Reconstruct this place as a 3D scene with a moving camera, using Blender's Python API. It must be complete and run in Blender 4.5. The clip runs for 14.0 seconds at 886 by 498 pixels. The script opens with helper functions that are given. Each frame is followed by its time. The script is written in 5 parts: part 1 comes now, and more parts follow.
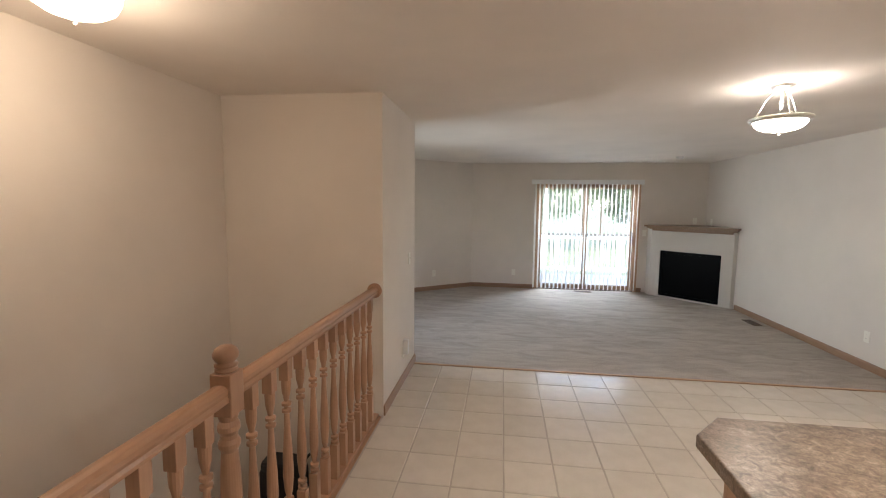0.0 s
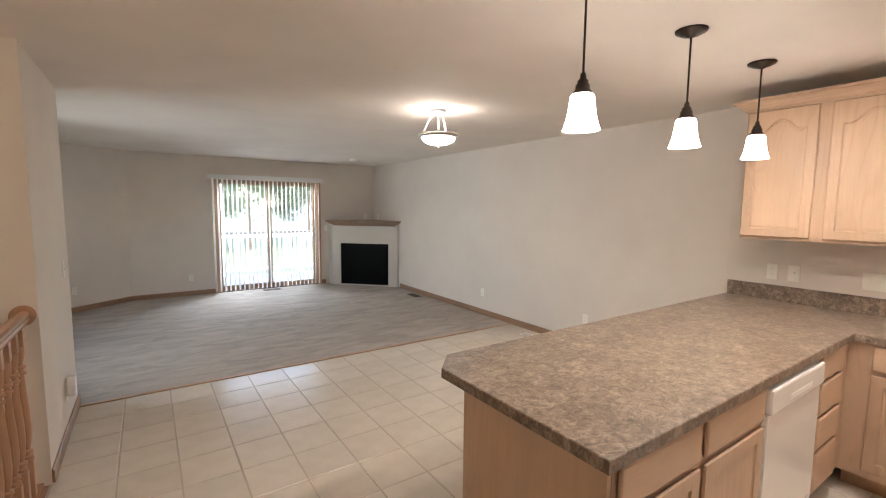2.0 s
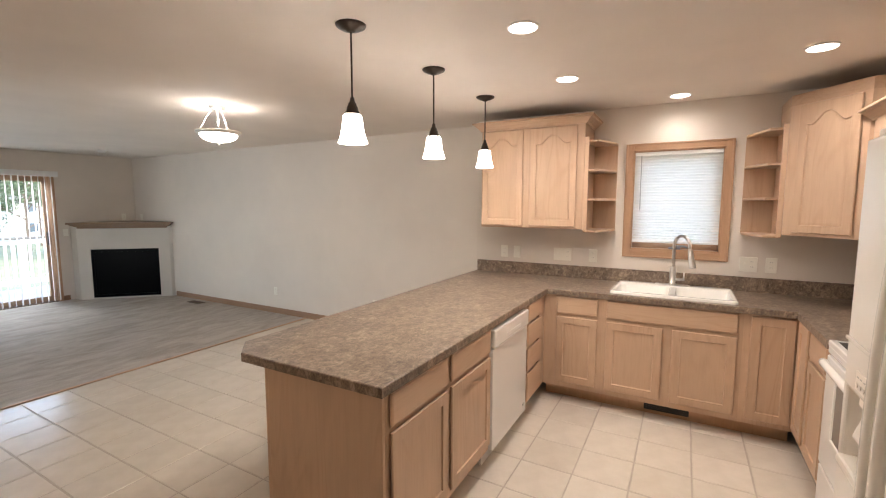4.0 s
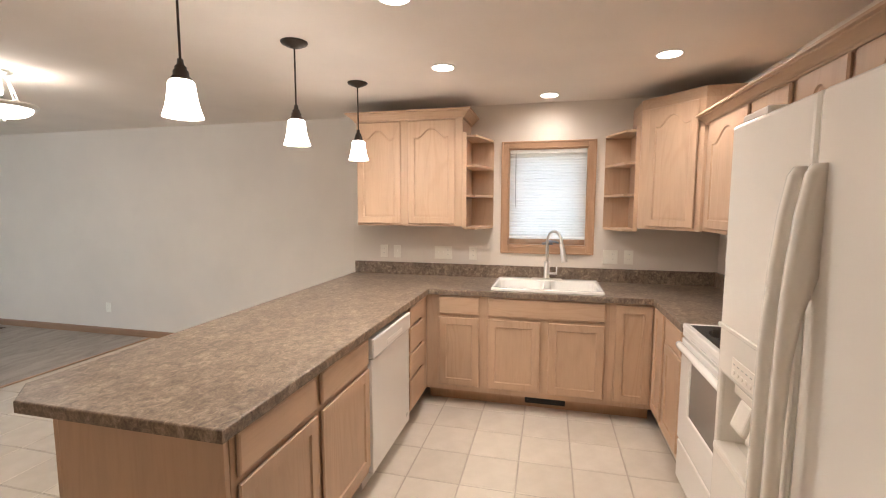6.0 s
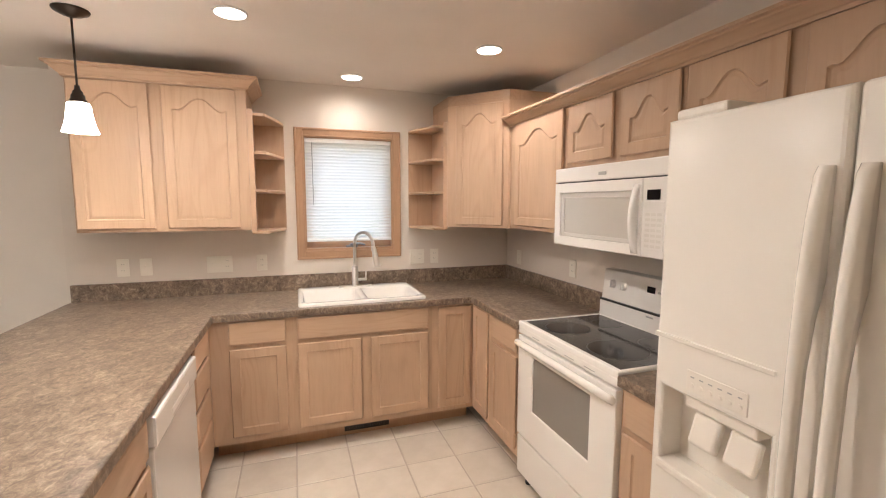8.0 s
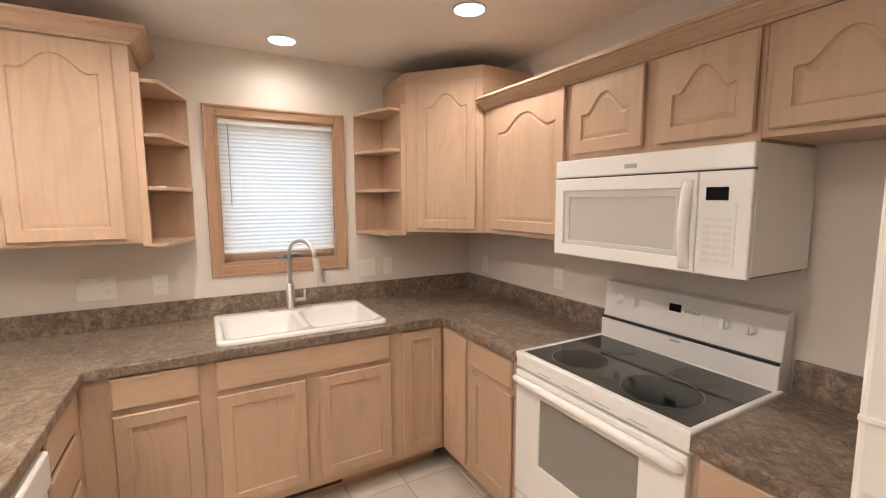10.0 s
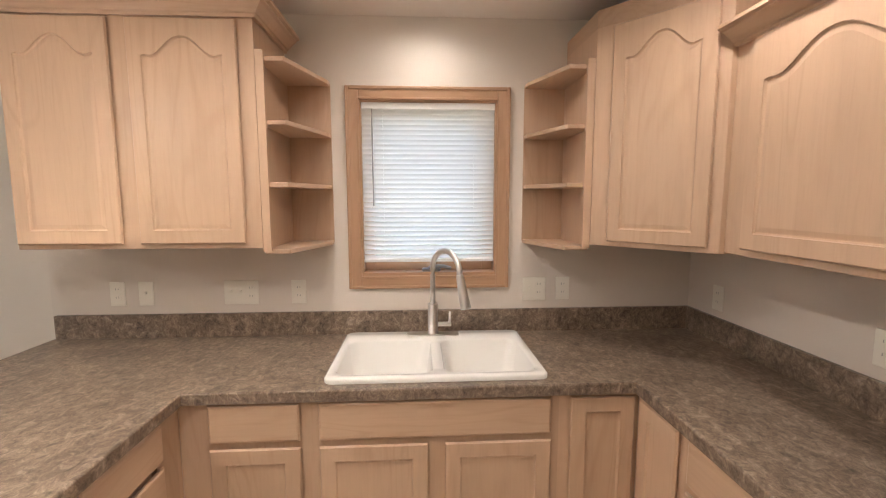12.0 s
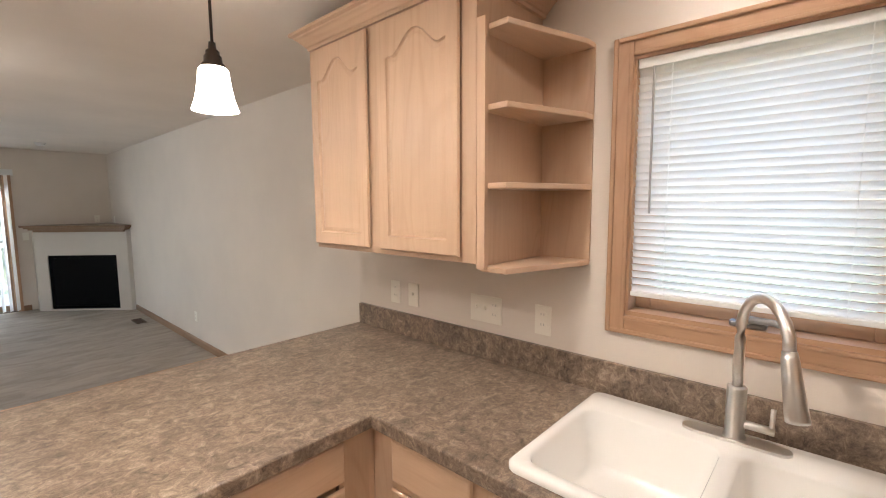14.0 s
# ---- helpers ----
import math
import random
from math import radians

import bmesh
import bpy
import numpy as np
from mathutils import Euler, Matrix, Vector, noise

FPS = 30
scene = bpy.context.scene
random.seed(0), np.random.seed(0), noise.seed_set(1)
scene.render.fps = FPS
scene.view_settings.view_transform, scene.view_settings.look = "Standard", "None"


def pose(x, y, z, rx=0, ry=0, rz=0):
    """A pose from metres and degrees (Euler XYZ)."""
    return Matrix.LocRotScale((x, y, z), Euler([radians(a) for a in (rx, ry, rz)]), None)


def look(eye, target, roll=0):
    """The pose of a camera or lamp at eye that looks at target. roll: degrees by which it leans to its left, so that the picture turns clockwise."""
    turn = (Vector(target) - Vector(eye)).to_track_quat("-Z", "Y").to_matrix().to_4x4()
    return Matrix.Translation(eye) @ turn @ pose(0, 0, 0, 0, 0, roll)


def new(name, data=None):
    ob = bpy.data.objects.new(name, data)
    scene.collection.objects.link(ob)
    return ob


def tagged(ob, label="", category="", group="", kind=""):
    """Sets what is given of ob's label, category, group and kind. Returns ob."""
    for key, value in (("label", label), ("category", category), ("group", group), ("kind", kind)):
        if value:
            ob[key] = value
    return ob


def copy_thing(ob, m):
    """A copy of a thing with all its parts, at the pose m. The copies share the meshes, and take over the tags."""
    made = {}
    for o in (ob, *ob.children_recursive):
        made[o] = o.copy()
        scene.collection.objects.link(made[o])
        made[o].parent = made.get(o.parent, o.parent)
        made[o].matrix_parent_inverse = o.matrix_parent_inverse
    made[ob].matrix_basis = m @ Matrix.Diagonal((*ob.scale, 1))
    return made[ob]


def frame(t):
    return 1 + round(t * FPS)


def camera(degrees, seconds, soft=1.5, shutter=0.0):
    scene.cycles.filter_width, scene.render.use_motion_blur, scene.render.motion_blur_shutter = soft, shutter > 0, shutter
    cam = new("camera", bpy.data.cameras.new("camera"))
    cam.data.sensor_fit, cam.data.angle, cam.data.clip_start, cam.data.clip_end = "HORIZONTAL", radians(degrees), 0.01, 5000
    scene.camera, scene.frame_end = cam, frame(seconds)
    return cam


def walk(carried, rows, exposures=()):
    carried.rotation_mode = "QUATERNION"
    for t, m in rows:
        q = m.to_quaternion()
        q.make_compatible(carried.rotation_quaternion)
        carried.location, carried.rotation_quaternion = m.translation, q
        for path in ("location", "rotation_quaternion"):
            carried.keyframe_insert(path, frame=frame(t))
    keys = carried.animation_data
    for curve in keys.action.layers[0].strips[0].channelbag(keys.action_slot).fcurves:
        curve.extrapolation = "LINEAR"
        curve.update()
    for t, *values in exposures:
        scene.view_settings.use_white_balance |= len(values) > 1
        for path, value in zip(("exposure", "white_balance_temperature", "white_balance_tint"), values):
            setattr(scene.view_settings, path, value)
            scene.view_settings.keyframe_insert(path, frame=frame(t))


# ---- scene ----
cam = camera(91.0, 14.0, soft=1.1)
PATH = [
    (0, (-0.022, 0.126, 1.613), (-0.29, 2.097, 1.407), 0.6),
    (0.5, (-0.123, 0.2, 1.605), (-0.026, 2.188, 1.402), 0.6),
    (1, (-0.209, 0.231, 1.596), (0.27, 2.163, 1.395), 0.6),
    (1.5, (-0.307, 0.203, 1.589), (0.54, 2.004, 1.39), 0.6),
    (2, (-0.384, 0.078, 1.57), (0.738, 1.722, 1.376), 0.6),
    (2.5, (-0.449, -0.052, 1.563), (0.871, 1.438, 1.368), 0.4),
    (3, (-0.537, -0.12, 1.555), (0.961, 1.19, 1.362), 0.4),
    (3.5, (-0.634, -0.198, 1.566), (1.007, 0.928, 1.373), 0.3),
    (3.7, (-0.639, -0.21, 1.577), (1.049, 0.845, 1.379), 0.2),
    (6, (-0.392, -0.15, 1.535), (1.543, 0.317, 1.34), 0.1),
    (6.5, (-0.315, 0.05, 1.551), (1.664, 0.255, 1.345), 0.2),
    (7, (-0.239, 0.181, 1.544), (1.749, 0.096, 1.34), 0.1),
    (7.5, (-0.086, 0.259, 1.539), (1.865, -0.136, 1.339), 0.3),
    (8, (0.075, 0.262, 1.546), (1.958, -0.378, 1.336), 0.1),
    (8.5, (0.241, 0.364, 1.539), (2.02, -0.526, 1.332), 0.1),
    (8.7, (0.316, 0.383, 1.567), (2.052, -0.582, 1.336), -0.1),
    (10.8, (0.908, 0.153, 1.557), (2.645, -0.814, 1.334), -0.2),
    (11, (0.978, 0.109, 1.55), (2.776, -0.741, 1.338), -0.0),
    (11.5, (1.16, 0.008, 1.57), (3.078, -0.513, 1.347), -0.2),
    (12, (1.314, -0.083, 1.559), (3.298, -0.195, 1.335), -0.1),
    (12.5, (1.492, -0.195, 1.55), (3.457, 0.108, 1.33), -0.1),
    (13, (1.644, -0.269, 1.558), (3.518, 0.397, 1.342), -0.1),
    (13.5, (1.819, -0.289, 1.572), (3.542, 0.705, 1.362), -0.2),
    (14, (1.954, -0.315, 1.565), (3.429, 1.02, 1.358), -0.3),
]
walk(cam, [(t, look(eye, target, roll)) for t, eye, target, roll in PATH], [(0.0, 3.85), (1.5, 3.94), (3.0, 3.88), (7.0, 3.94), (8.5, 3.90), (11.0, 3.74), (12.5, 3.66), (14.0, 3.79)])

# ---- world, sun and lamps ----
WARM = (1.0, 0.905, 0.83)
CEIL = 2.395
world = bpy.data.worlds.new("sky")
scene.world = world
world.use_nodes = True
wn = world.node_tree
sky = wn.nodes.new("ShaderNodeTexSky")
sky.sky_type, sky.sun_disc = "NISHITA", False
sky.sun_elevation, sky.sun_rotation = radians(48), radians(190)
wn.links.new(sky.outputs[0], wn.nodes["Background"].inputs[0])
wn.nodes["Background"].inputs[1].default_value = 0.088
sun = new("sun", bpy.data.lights.new("sun", "SUN"))
sun.data.energy, sun.data.angle, sun.data.color = 1.0, radians(12), (1.0, 0.96, 0.9)
sun.matrix_world = look((-2, -9, 10), (0, 0, 0))


def area_lamp(name, m, sx, sy, watts, colour):
    ob = new(name, bpy.data.lights.new(name, "AREA"))
    ob.data.shape, ob.data.size, ob.data.size_y = "RECTANGLE", sx, sy
    ob.data.energy, ob.data.color = watts, colour
    ob.matrix_world = m
    return ob


def point_lamp(name, p, watts, colour, radius=0.03):
    ob = new(name, bpy.data.lights.new(name, "POINT"))
    ob.data.energy, ob.data.color, ob.data.shadow_soft_size = watts, colour, radius
    ob.location = p
    return ob


def spot_lamp(name, p, watts, colour, angle, blend):
    ob = new(name, bpy.data.lights.new(name, "SPOT"))
    ob.data.energy, ob.data.color, ob.data.shadow_soft_size = watts, colour, 0.05
    ob.data.spot_size, ob.data.spot_blend = radians(angle), blend
    ob.location = p
    return ob


PENDANTS = [(0.990, 1.175), (1.746, 1.175), (2.525, 1.172)]
CANS = [(1.39, 0.49), (2.324, 0.507), (3.165, -0.134), (2.38, -0.79)]
LIVING_LAMP = (1.737, 3.275)
STAIR_LAMP = (-1.54, 1.55)
# Fill lamp in an added, unseen opening; brightens the long living room wall.
side_fill = area_lamp("living_wall_fill", look((-2.53, 5.45, 1.30), (3.6, 4.9, 1.05)), 0.86, 0.96, 1.3, (0.86, 0.93, 1.0))
side_fill.data.spread = radians(85)
area_lamp("patio_daylight", look((1.53, 9.35, 2.62), (1.65, 6.6, 0.0)), 1.9, 0.6, 11.0, (0.80, 0.90, 1.0))
for px, py in PENDANTS:
    point_lamp("pendant_bulb", (px, py, 1.93), 0.5, (1.0, 0.91, 0.84))
for px, py in CANS:
    spot_lamp("downlight_bulb", (px, py, CEIL - 0.012), {0: 5.8, 1: 4.3, 2: 0.95, 3: 2.75}[CANS.index((px, py))], WARM, 168, 0.75)
point_lamp("living_bulb", (*LIVING_LAMP, 2.235), 0.85, WARM, 0.05)
point_lamp("stair_bulb", (*STAIR_LAMP, 2.18), 0.76, (1.0, 0.79, 0.60), 0.09)


# ---- materials ----
def material(name, rgb, rough=0.5, metal=0.0, spec=0.5):
    m = bpy.data.materials.new(name)
    m.use_nodes = True
    b = m.node_tree.nodes["Principled BSDF"]
    b.inputs["Base Color"].default_value = (*rgb, 1)
    b.inputs["Roughness"].default_value, b.inputs["Metallic"].default_value = rough, metal
    b.inputs["Specular IOR Level"].default_value = spec
    return m


def node(m, kind, **values):
    n = m.node_tree.nodes.new(kind)
    for k, v in values.items():
        n.inputs[k.replace("_", " ")].default_value = v
    return n


def coords(m, scale=(1, 1, 1), turn=(0, 0, 0)):
    tc = m.node_tree.nodes.new("ShaderNodeTexCoord")
    mp = node(m, "ShaderNodeMapping", Scale=scale, Rotation=turn)
    m.node_tree.links.new(tc.outputs["Object"], mp.inputs[0])
    return mp.outputs[0]


def noise_tex(m, vec, scale, detail=4.0, rough=0.55, distortion=0.0):
    n = node(m, "ShaderNodeTexNoise", Scale=scale, Detail=detail, Roughness=rough, Distortion=distortion)
    m.node_tree.links.new(vec, n.inputs["Vector"])
    return n.outputs[0]


def ramp(m, fac, stops):
    r = m.node_tree.nodes.new("ShaderNodeValToRGB")
    e = r.color_ramp.elements
    while len(e) < len(stops):
        e.new(0.5)
    for k, (p, c) in zip(e, stops):
        k.position, k.color = p, (*c, 1)
    m.node_tree.links.new(fac, r.inputs[0])
    return r.outputs[0]


def mixed(m, a, b, fac, mode="MIX"):
    n = m.node_tree.nodes.new("ShaderNodeMixRGB")
    n.blend_type = mode
    for sock, v in ((n.inputs[0], fac), (n.inputs[1], a), (n.inputs[2], b)):
        if isinstance(v, (int, float)):
            sock.default_value = v
        elif isinstance(v, tuple):
            sock.default_value = (*v, 1)
        else:
            m.node_tree.links.new(v, sock)
    return n.outputs[0]


def bump(m, height, strength, distance=0.002):
    n = node(m, "ShaderNodeBump", Strength=strength, Distance=distance)
    m.node_tree.links.new(height, n.inputs["Height"])
    m.node_tree.links.new(n.outputs[0], m.node_tree.nodes["Principled BSDF"].inputs["Normal"])


def colour(m, out, sock="Base Color"):
    m.node_tree.links.new(out, m.node_tree.nodes["Principled BSDF"].inputs[sock])


def scaled(c, k):
    return tuple(v * k for v in c)


def paint(name, rgb, grain=0.35, rough=0.75):
    """Rolled wall paint over a light orange-peel texture."""
    m = material(name, rgb, rough, spec=0.3)
    v = coords(m)
    colour(m, ramp(m, noise_tex(m, v, 1.3, 3), [(0.3, scaled(rgb, 0.95)), (0.7, scaled(rgb, 1.04))]))
    bump(m, noise_tex(m, v, 140, 3, 0.6), grain, 0.0015)
    return m


def wood(name, base, dark, axis="z", rough=0.42):
    """Oak with long grain and open pores along one axis."""
    m = material(name, base, rough, spec=0.4)
    along = {"x": 0, "y": 1, "z": 2}[axis]

    def grain(across, length):
        return coords(m, tuple(length if k == along else across for k in range(3)))
    oi = m.node_tree.nodes.new("ShaderNodeObjectInfo")
    wide = node(m, "ShaderNodeVectorMath")
    wide.operation, wide.inputs[1].default_value = "MULTIPLY", (37.0, 41.0, 53.0)
    m.node_tree.links.new(oi.outputs["Random"], wide.inputs[0])

    def moved(vec):
        add = node(m, "ShaderNodeVectorMath")
        m.node_tree.links.new(vec, add.inputs[0])
        m.node_tree.links.new(wide.outputs[0], add.inputs[1])
        return add.outputs[0]
    fine = noise_tex(m, moved(grain(90.0, 5.0)), 1.0, 5, 0.65, 0.3)
    big = noise_tex(m, moved(grain(7.0, 1.6)), 0.8, 3, 0.5, 1.2)
    c = ramp(m, fine, [(0.30, dark), (0.5, base), (0.75, scaled(base, 1.07))])
    tone = ramp(m, big, [(0.3, scaled(base, 0.90)), (0.5, base), (0.72, scaled(base, 1.07))])
    c = mixed(m, c, tone, 0.68)
    rings = m.node_tree.nodes.new("ShaderNodeMath")
    rings.operation, rings.inputs[1].default_value = "MULTIPLY", 85.0
    m.node_tree.links.new(noise_tex(m, moved(grain(5.5, 0.9)), 0.7, 2.0, 0.45, 0.6), rings.inputs[0])
    wave = m.node_tree.nodes.new("ShaderNodeMath")
    wave.operation = "SINE"
    m.node_tree.links.new(rings.outputs[0], wave.inputs[0])
    figure = ramp(m, wave.outputs[0], [(0.0, (1.0, 1.0, 1.0)), (0.5, (0.985, 0.975, 0.965)), (1.0, (0.935, 0.915, 0.895))])
    patch = ramp(m, noise_tex(m, moved(grain(3.0, 2.0)), 1.3, 2, 0.5), [(0.42, (0.0, 0.0, 0.0)), (0.62, (1.0, 1.0, 1.0))])
    c = mixed(m, c, mixed(m, (1.0, 1.0, 1.0), figure, patch), 1.0, "MULTIPLY")
    per = ramp(m, oi.outputs["Random"], [(0.0, (0.93, 0.92, 0.9)), (1.0, (1.05, 1.04, 1.03))])
    colour(m, mixed(m, c, per, 1.0, "MULTIPLY"))
    bump(m, fine, 0.10, 0.0008)
    return m


OAK, OAK_DARK = (0.57, 0.397, 0.275), (0.49, 0.328, 0.22)
M_WALL = paint("wall_paint", (0.745, 0.675, 0.60))
M_CEIL = paint("ceiling_paint", (0.83, 0.76, 0.69), 0.5, 0.85)
M_OAK = wood("oak_upright", OAK, OAK_DARK, "z")
M_OAKX = wood("oak_level", OAK, OAK_DARK, "x")
M_TRIM = wood("oak_trim_upright", (0.51, 0.32, 0.20), (0.38, 0.225, 0.13), "z")
M_TRIMX = wood("oak_trim_level", (0.51, 0.32, 0.20), (0.38, 0.225, 0.13), "x")
M_TRIMY = wood("oak_trim_along", (0.51, 0.32, 0.20), (0.38, 0.225, 0.13), "y")
M_BASE = wood("oak_baseboard", (0.33, 0.20, 0.125), (0.23, 0.135, 0.08), "x")
M_RAILW = wood("oak_rail", (0.43, 0.25, 0.158), (0.31, 0.17, 0.10), "y", 0.26)
M_BALW = wood("oak_baluster", (0.41, 0.24, 0.15), (0.29, 0.158, 0.092), "z", 0.34)
M_MANTEL = wood("oak_mantel", (0.25, 0.15, 0.085), (0.15, 0.088, 0.046), "x", 0.4)
M_WHITE = material("white_enamel", (0.87, 0.84, 0.80), 0.15)
M_FRIDGE = material("cream_enamel", (0.87, 0.825, 0.76), 0.19)
M_FRIDGE2 = material("cream_plastic", (0.83, 0.775, 0.70), 0.34)
M_WHITE2 = material("white_plastic", (0.83, 0.80, 0.76), 0.32)
M_SINK = material("white_porcelain", (0.84, 0.82, 0.78), 0.10)
M_PLATE = material("ivory_plate", (0.86, 0.82, 0.73), 0.35)
M_BLIND = material("white_blind", (0.82, 0.82, 0.80), 0.45)
M_BLACK = material("black_glass", (0.006, 0.006, 0.007), 0.2, spec=0.12)
M_FIRE = material("soot_black_glass", (0.003, 0.003, 0.0035), 0.3, spec=0.05)
M_DARK = material("black_metal", (0.02, 0.02, 0.02), 0.45)
M_BRONZE = material("oiled_bronze", (0.05, 0.038, 0.03), 0.38, 0.85)
M_NICKEL = material("brushed_nickel", (0.78, 0.76, 0.73), 0.32, 1.0)
M_STEEL = material("grey_steel", (0.30, 0.31, 0.32), 0.32, 0.8)
M_GREY = material("grey_print", (0.42, 0.41, 0.39), 0.5)
M_VENT = material("brown_metal", (0.10, 0.065, 0.045), 0.5, 0.3)


def glow(name, rgb, strength):
    m = material(name, (0.9, 0.88, 0.84), 0.3)
    b = m.node_tree.nodes["Principled BSDF"]
    b.inputs["Emission Color"].default_value = (*rgb, 1)
    b.inputs["Emission Strength"].default_value = strength
    return m


M_SHADE = glow("lit_glass", (1.0, 0.915, 0.84), 1.6)
M_BOWL = glow("lit_bowl_glass", (1.0, 0.91, 0.83), 1.7)
M_DOME = glow("lit_dome_glass", (1.0, 0.84, 0.68), 0.6)
M_LENS = glow("lit_lens", (1.0, 0.93, 0.86), 0.7)


def laminate():
    m = material("counter_laminate", (0.25, 0.2, 0.155), 0.3, spec=0.45)
    v = coords(m)
    a = noise_tex(m, coords(m, (1.0, 1.25, 1.0), (0, 0, 0.5)), 24, 9, 0.78, 0.9)
    b = noise_tex(m, v, 70, 6, 0.74, 1.0)
    c1 = ramp(m, a, [(0.36, (0.045, 0.033, 0.027)), (0.46, (0.175, 0.130, 0.098)), (0.55, (0.285, 0.223, 0.168)), (0.63, (0.48, 0.395, 0.315))])
    c2 = ramp(m, b, [(0.38, (0.08, 0.056, 0.045)), (0.52, (0.21, 0.157, 0.117)), (0.64, (0.39, 0.31, 0.245))])
    cloud = ramp(m, noise_tex(m, v, 7, 3, 0.5, 0.5), [(0.36, (0.80, 0.77, 0.75)), (0.62, (1.12, 1.10, 1.07))])
    colour(m, mixed(m, mixed(m, c1, c2, 0.35), cloud, 1.0, "MULTIPLY"))
    bump(m, b, 0.06, 0.001)
    return m


def ceramic():
    m = material("cream_tile", (0.66, 0.58, 0.48), 0.22)
    oi = m.node_tree.nodes.new("ShaderNodeObjectInfo")
    v = coords(m)
    base = ramp(m, noise_tex(m, v, 7, 5, 0.6), [(0.3, (0.645, 0.575, 0.49)), (0.7, (0.72, 0.65, 0.565))])
    per = ramp(m, oi.outputs["Random"], [(0.0, (0.95, 0.945, 0.93)), (1.0, (1.03, 1.03, 1.03))])
    colour(m, mixed(m, base, per, 1.0, "MULTIPLY"))
    bump(m, noise_tex(m, v, 22, 4), 0.10, 0.002)
    return m


def carpet():
    m = material("grey_beige_carpet", (0.36, 0.325, 0.285), 0.95, spec=0.1)
    v = coords(m)
    streak = noise_tex(m, coords(m, (0.9, 2.6, 1), (0, 0, 0.2)), 2.6, 6, 0.66, 0.8)
    tuft = noise_tex(m, v, 170, 3, 0.7)
    a = ramp(m, streak, [(0.36, (0.36, 0.315, 0.275)), (0.5, (0.47, 0.417, 0.365)), (0.64, (0.57, 0.515, 0.46))])
    b = ramp(m, tuft, [(0.3, (0.33, 0.29, 0.25)), (0.7, (0.60, 0.545, 0.48))])
    colour(m, mixed(m, a, b, 0.35))
    bump(m, mixed(m, tuft, streak, 0.4), 0.9, 0.012)
    return m


M_TOP, M_TILE, M_CARPET = laminate(), ceramic(), carpet()
M_GROUT = paint("tile_grout", (0.47, 0.41, 0.345), 0.5, 0.9)
M_SURROUND = paint("cream_surround", (0.60, 0.555, 0.50), 0.2, 0.5)


def clear_glass():
    m = material("clear_glass", (1, 1, 1), 0.0)
    b = m.node_tree.nodes["Principled BSDF"]
    b.inputs["Transmission Weight"].default_value = 1.0
    b.inputs["IOR"].default_value = 1.02
    return m


M_GLASS = clear_glass()


# ---- mesh helpers ----
def mesh_of(name, bm, mat, smooth=False):
    me = bpy.data.meshes.new(name)
    bmesh.ops.recalc_face_normals(bm, faces=bm.faces[:])
    for f in bm.faces:
        f.smooth = smooth
    bm.to_mesh(me)
    bm.free()
    me.materials.append(mat)
    return me


def part(name, bm, mat, parent, label="", smooth=False):
    ob = new(name, mesh_of(name, bm, mat, smooth))
    ob.parent = parent
    if label:
        tagged(ob, label)
    return ob


def thing(name, m, label, category, group="", kind=""):
    ob = new(name)
    ob.empty_display_size = 0.1
    ob.matrix_world = m
    return tagged(ob, label, category, group, kind)


def solid(name, bm, mat, label, category, kind="", group="", smooth=False):
    return tagged(new(name, mesh_of(name, bm, mat, smooth)), label, category, group, kind)


def box(x0, x1, y0, y1, z0, z1, bevel=0.0, bm=None, seg=2):
    b = bmesh.new()
    r = bmesh.ops.create_cube(b, size=1.0)
    for v in b.verts:
        v.co = (x0 + (v.co.x + 0.5) * (x1 - x0), y0 + (v.co.y + 0.5) * (y1 - y0), z0 + (v.co.z + 0.5) * (z1 - z0))
    if bevel:
        bmesh.ops.bevel(b, geom=b.edges[:], offset=bevel, segments=seg, profile=0.5, affect="EDGES")
    return b if bm is None else joined(bm, b)


def joined(bm, other, m=None):
    if m is not None:
        bmesh.ops.transform(other, matrix=m, verts=other.verts[:])
    me = bpy.data.meshes.new("tmp")
    other.to_mesh(me)
    other.free()
    bm.from_mesh(me)
    bpy.data.meshes.remove(me)
    return bm


def lathe(profile, seg=24, centre=(0, 0)):
    """Turns (radius, height) pairs round an upright axis."""
    bm = bmesh.new()
    rings = []
    for r, z in profile:
        rings.append([bm.verts.new((centre[0] + max(r, 0.0004) * math.cos(2 * math.pi * k / seg), centre[1] + max(r, 0.0004) * math.sin(2 * math.pi * k / seg), z)) for k in range(seg)])
    for a, b in zip(rings, rings[1:]):
        for k in range(seg):
            bm.faces.new((a[k], a[(k + 1) % seg], b[(k + 1) % seg], b[k]))
    for ring in (rings[0], rings[-1]):
        bm.faces.new(ring)
    return bm


def tube(points, radius, seg=12):
    """A round bar along a smooth row of points."""
    bm = bmesh.new()
    pts = [Vector(p) for p in points]
    rings = []
    for i, p in enumerate(pts):
        d = (pts[min(i + 1, len(pts) - 1)] - pts[max(i - 1, 0)]).normalized()
        q = d.to_track_quat("Z", "Y")
        r = radius(i / (len(pts) - 1)) if callable(radius) else radius
        rings.append([bm.verts.new(p + q @ Vector((r * math.cos(2 * math.pi * k / seg), r * math.sin(2 * math.pi * k / seg), 0))) for k in range(seg)])
    for a, b in zip(rings, rings[1:]):
        for k in range(seg):
            bm.faces.new((a[k], a[(k + 1) % seg], b[(k + 1) % seg], b[k]))
    for ring in (rings[0], rings[-1]):
        bm.faces.new(ring)
    return bm


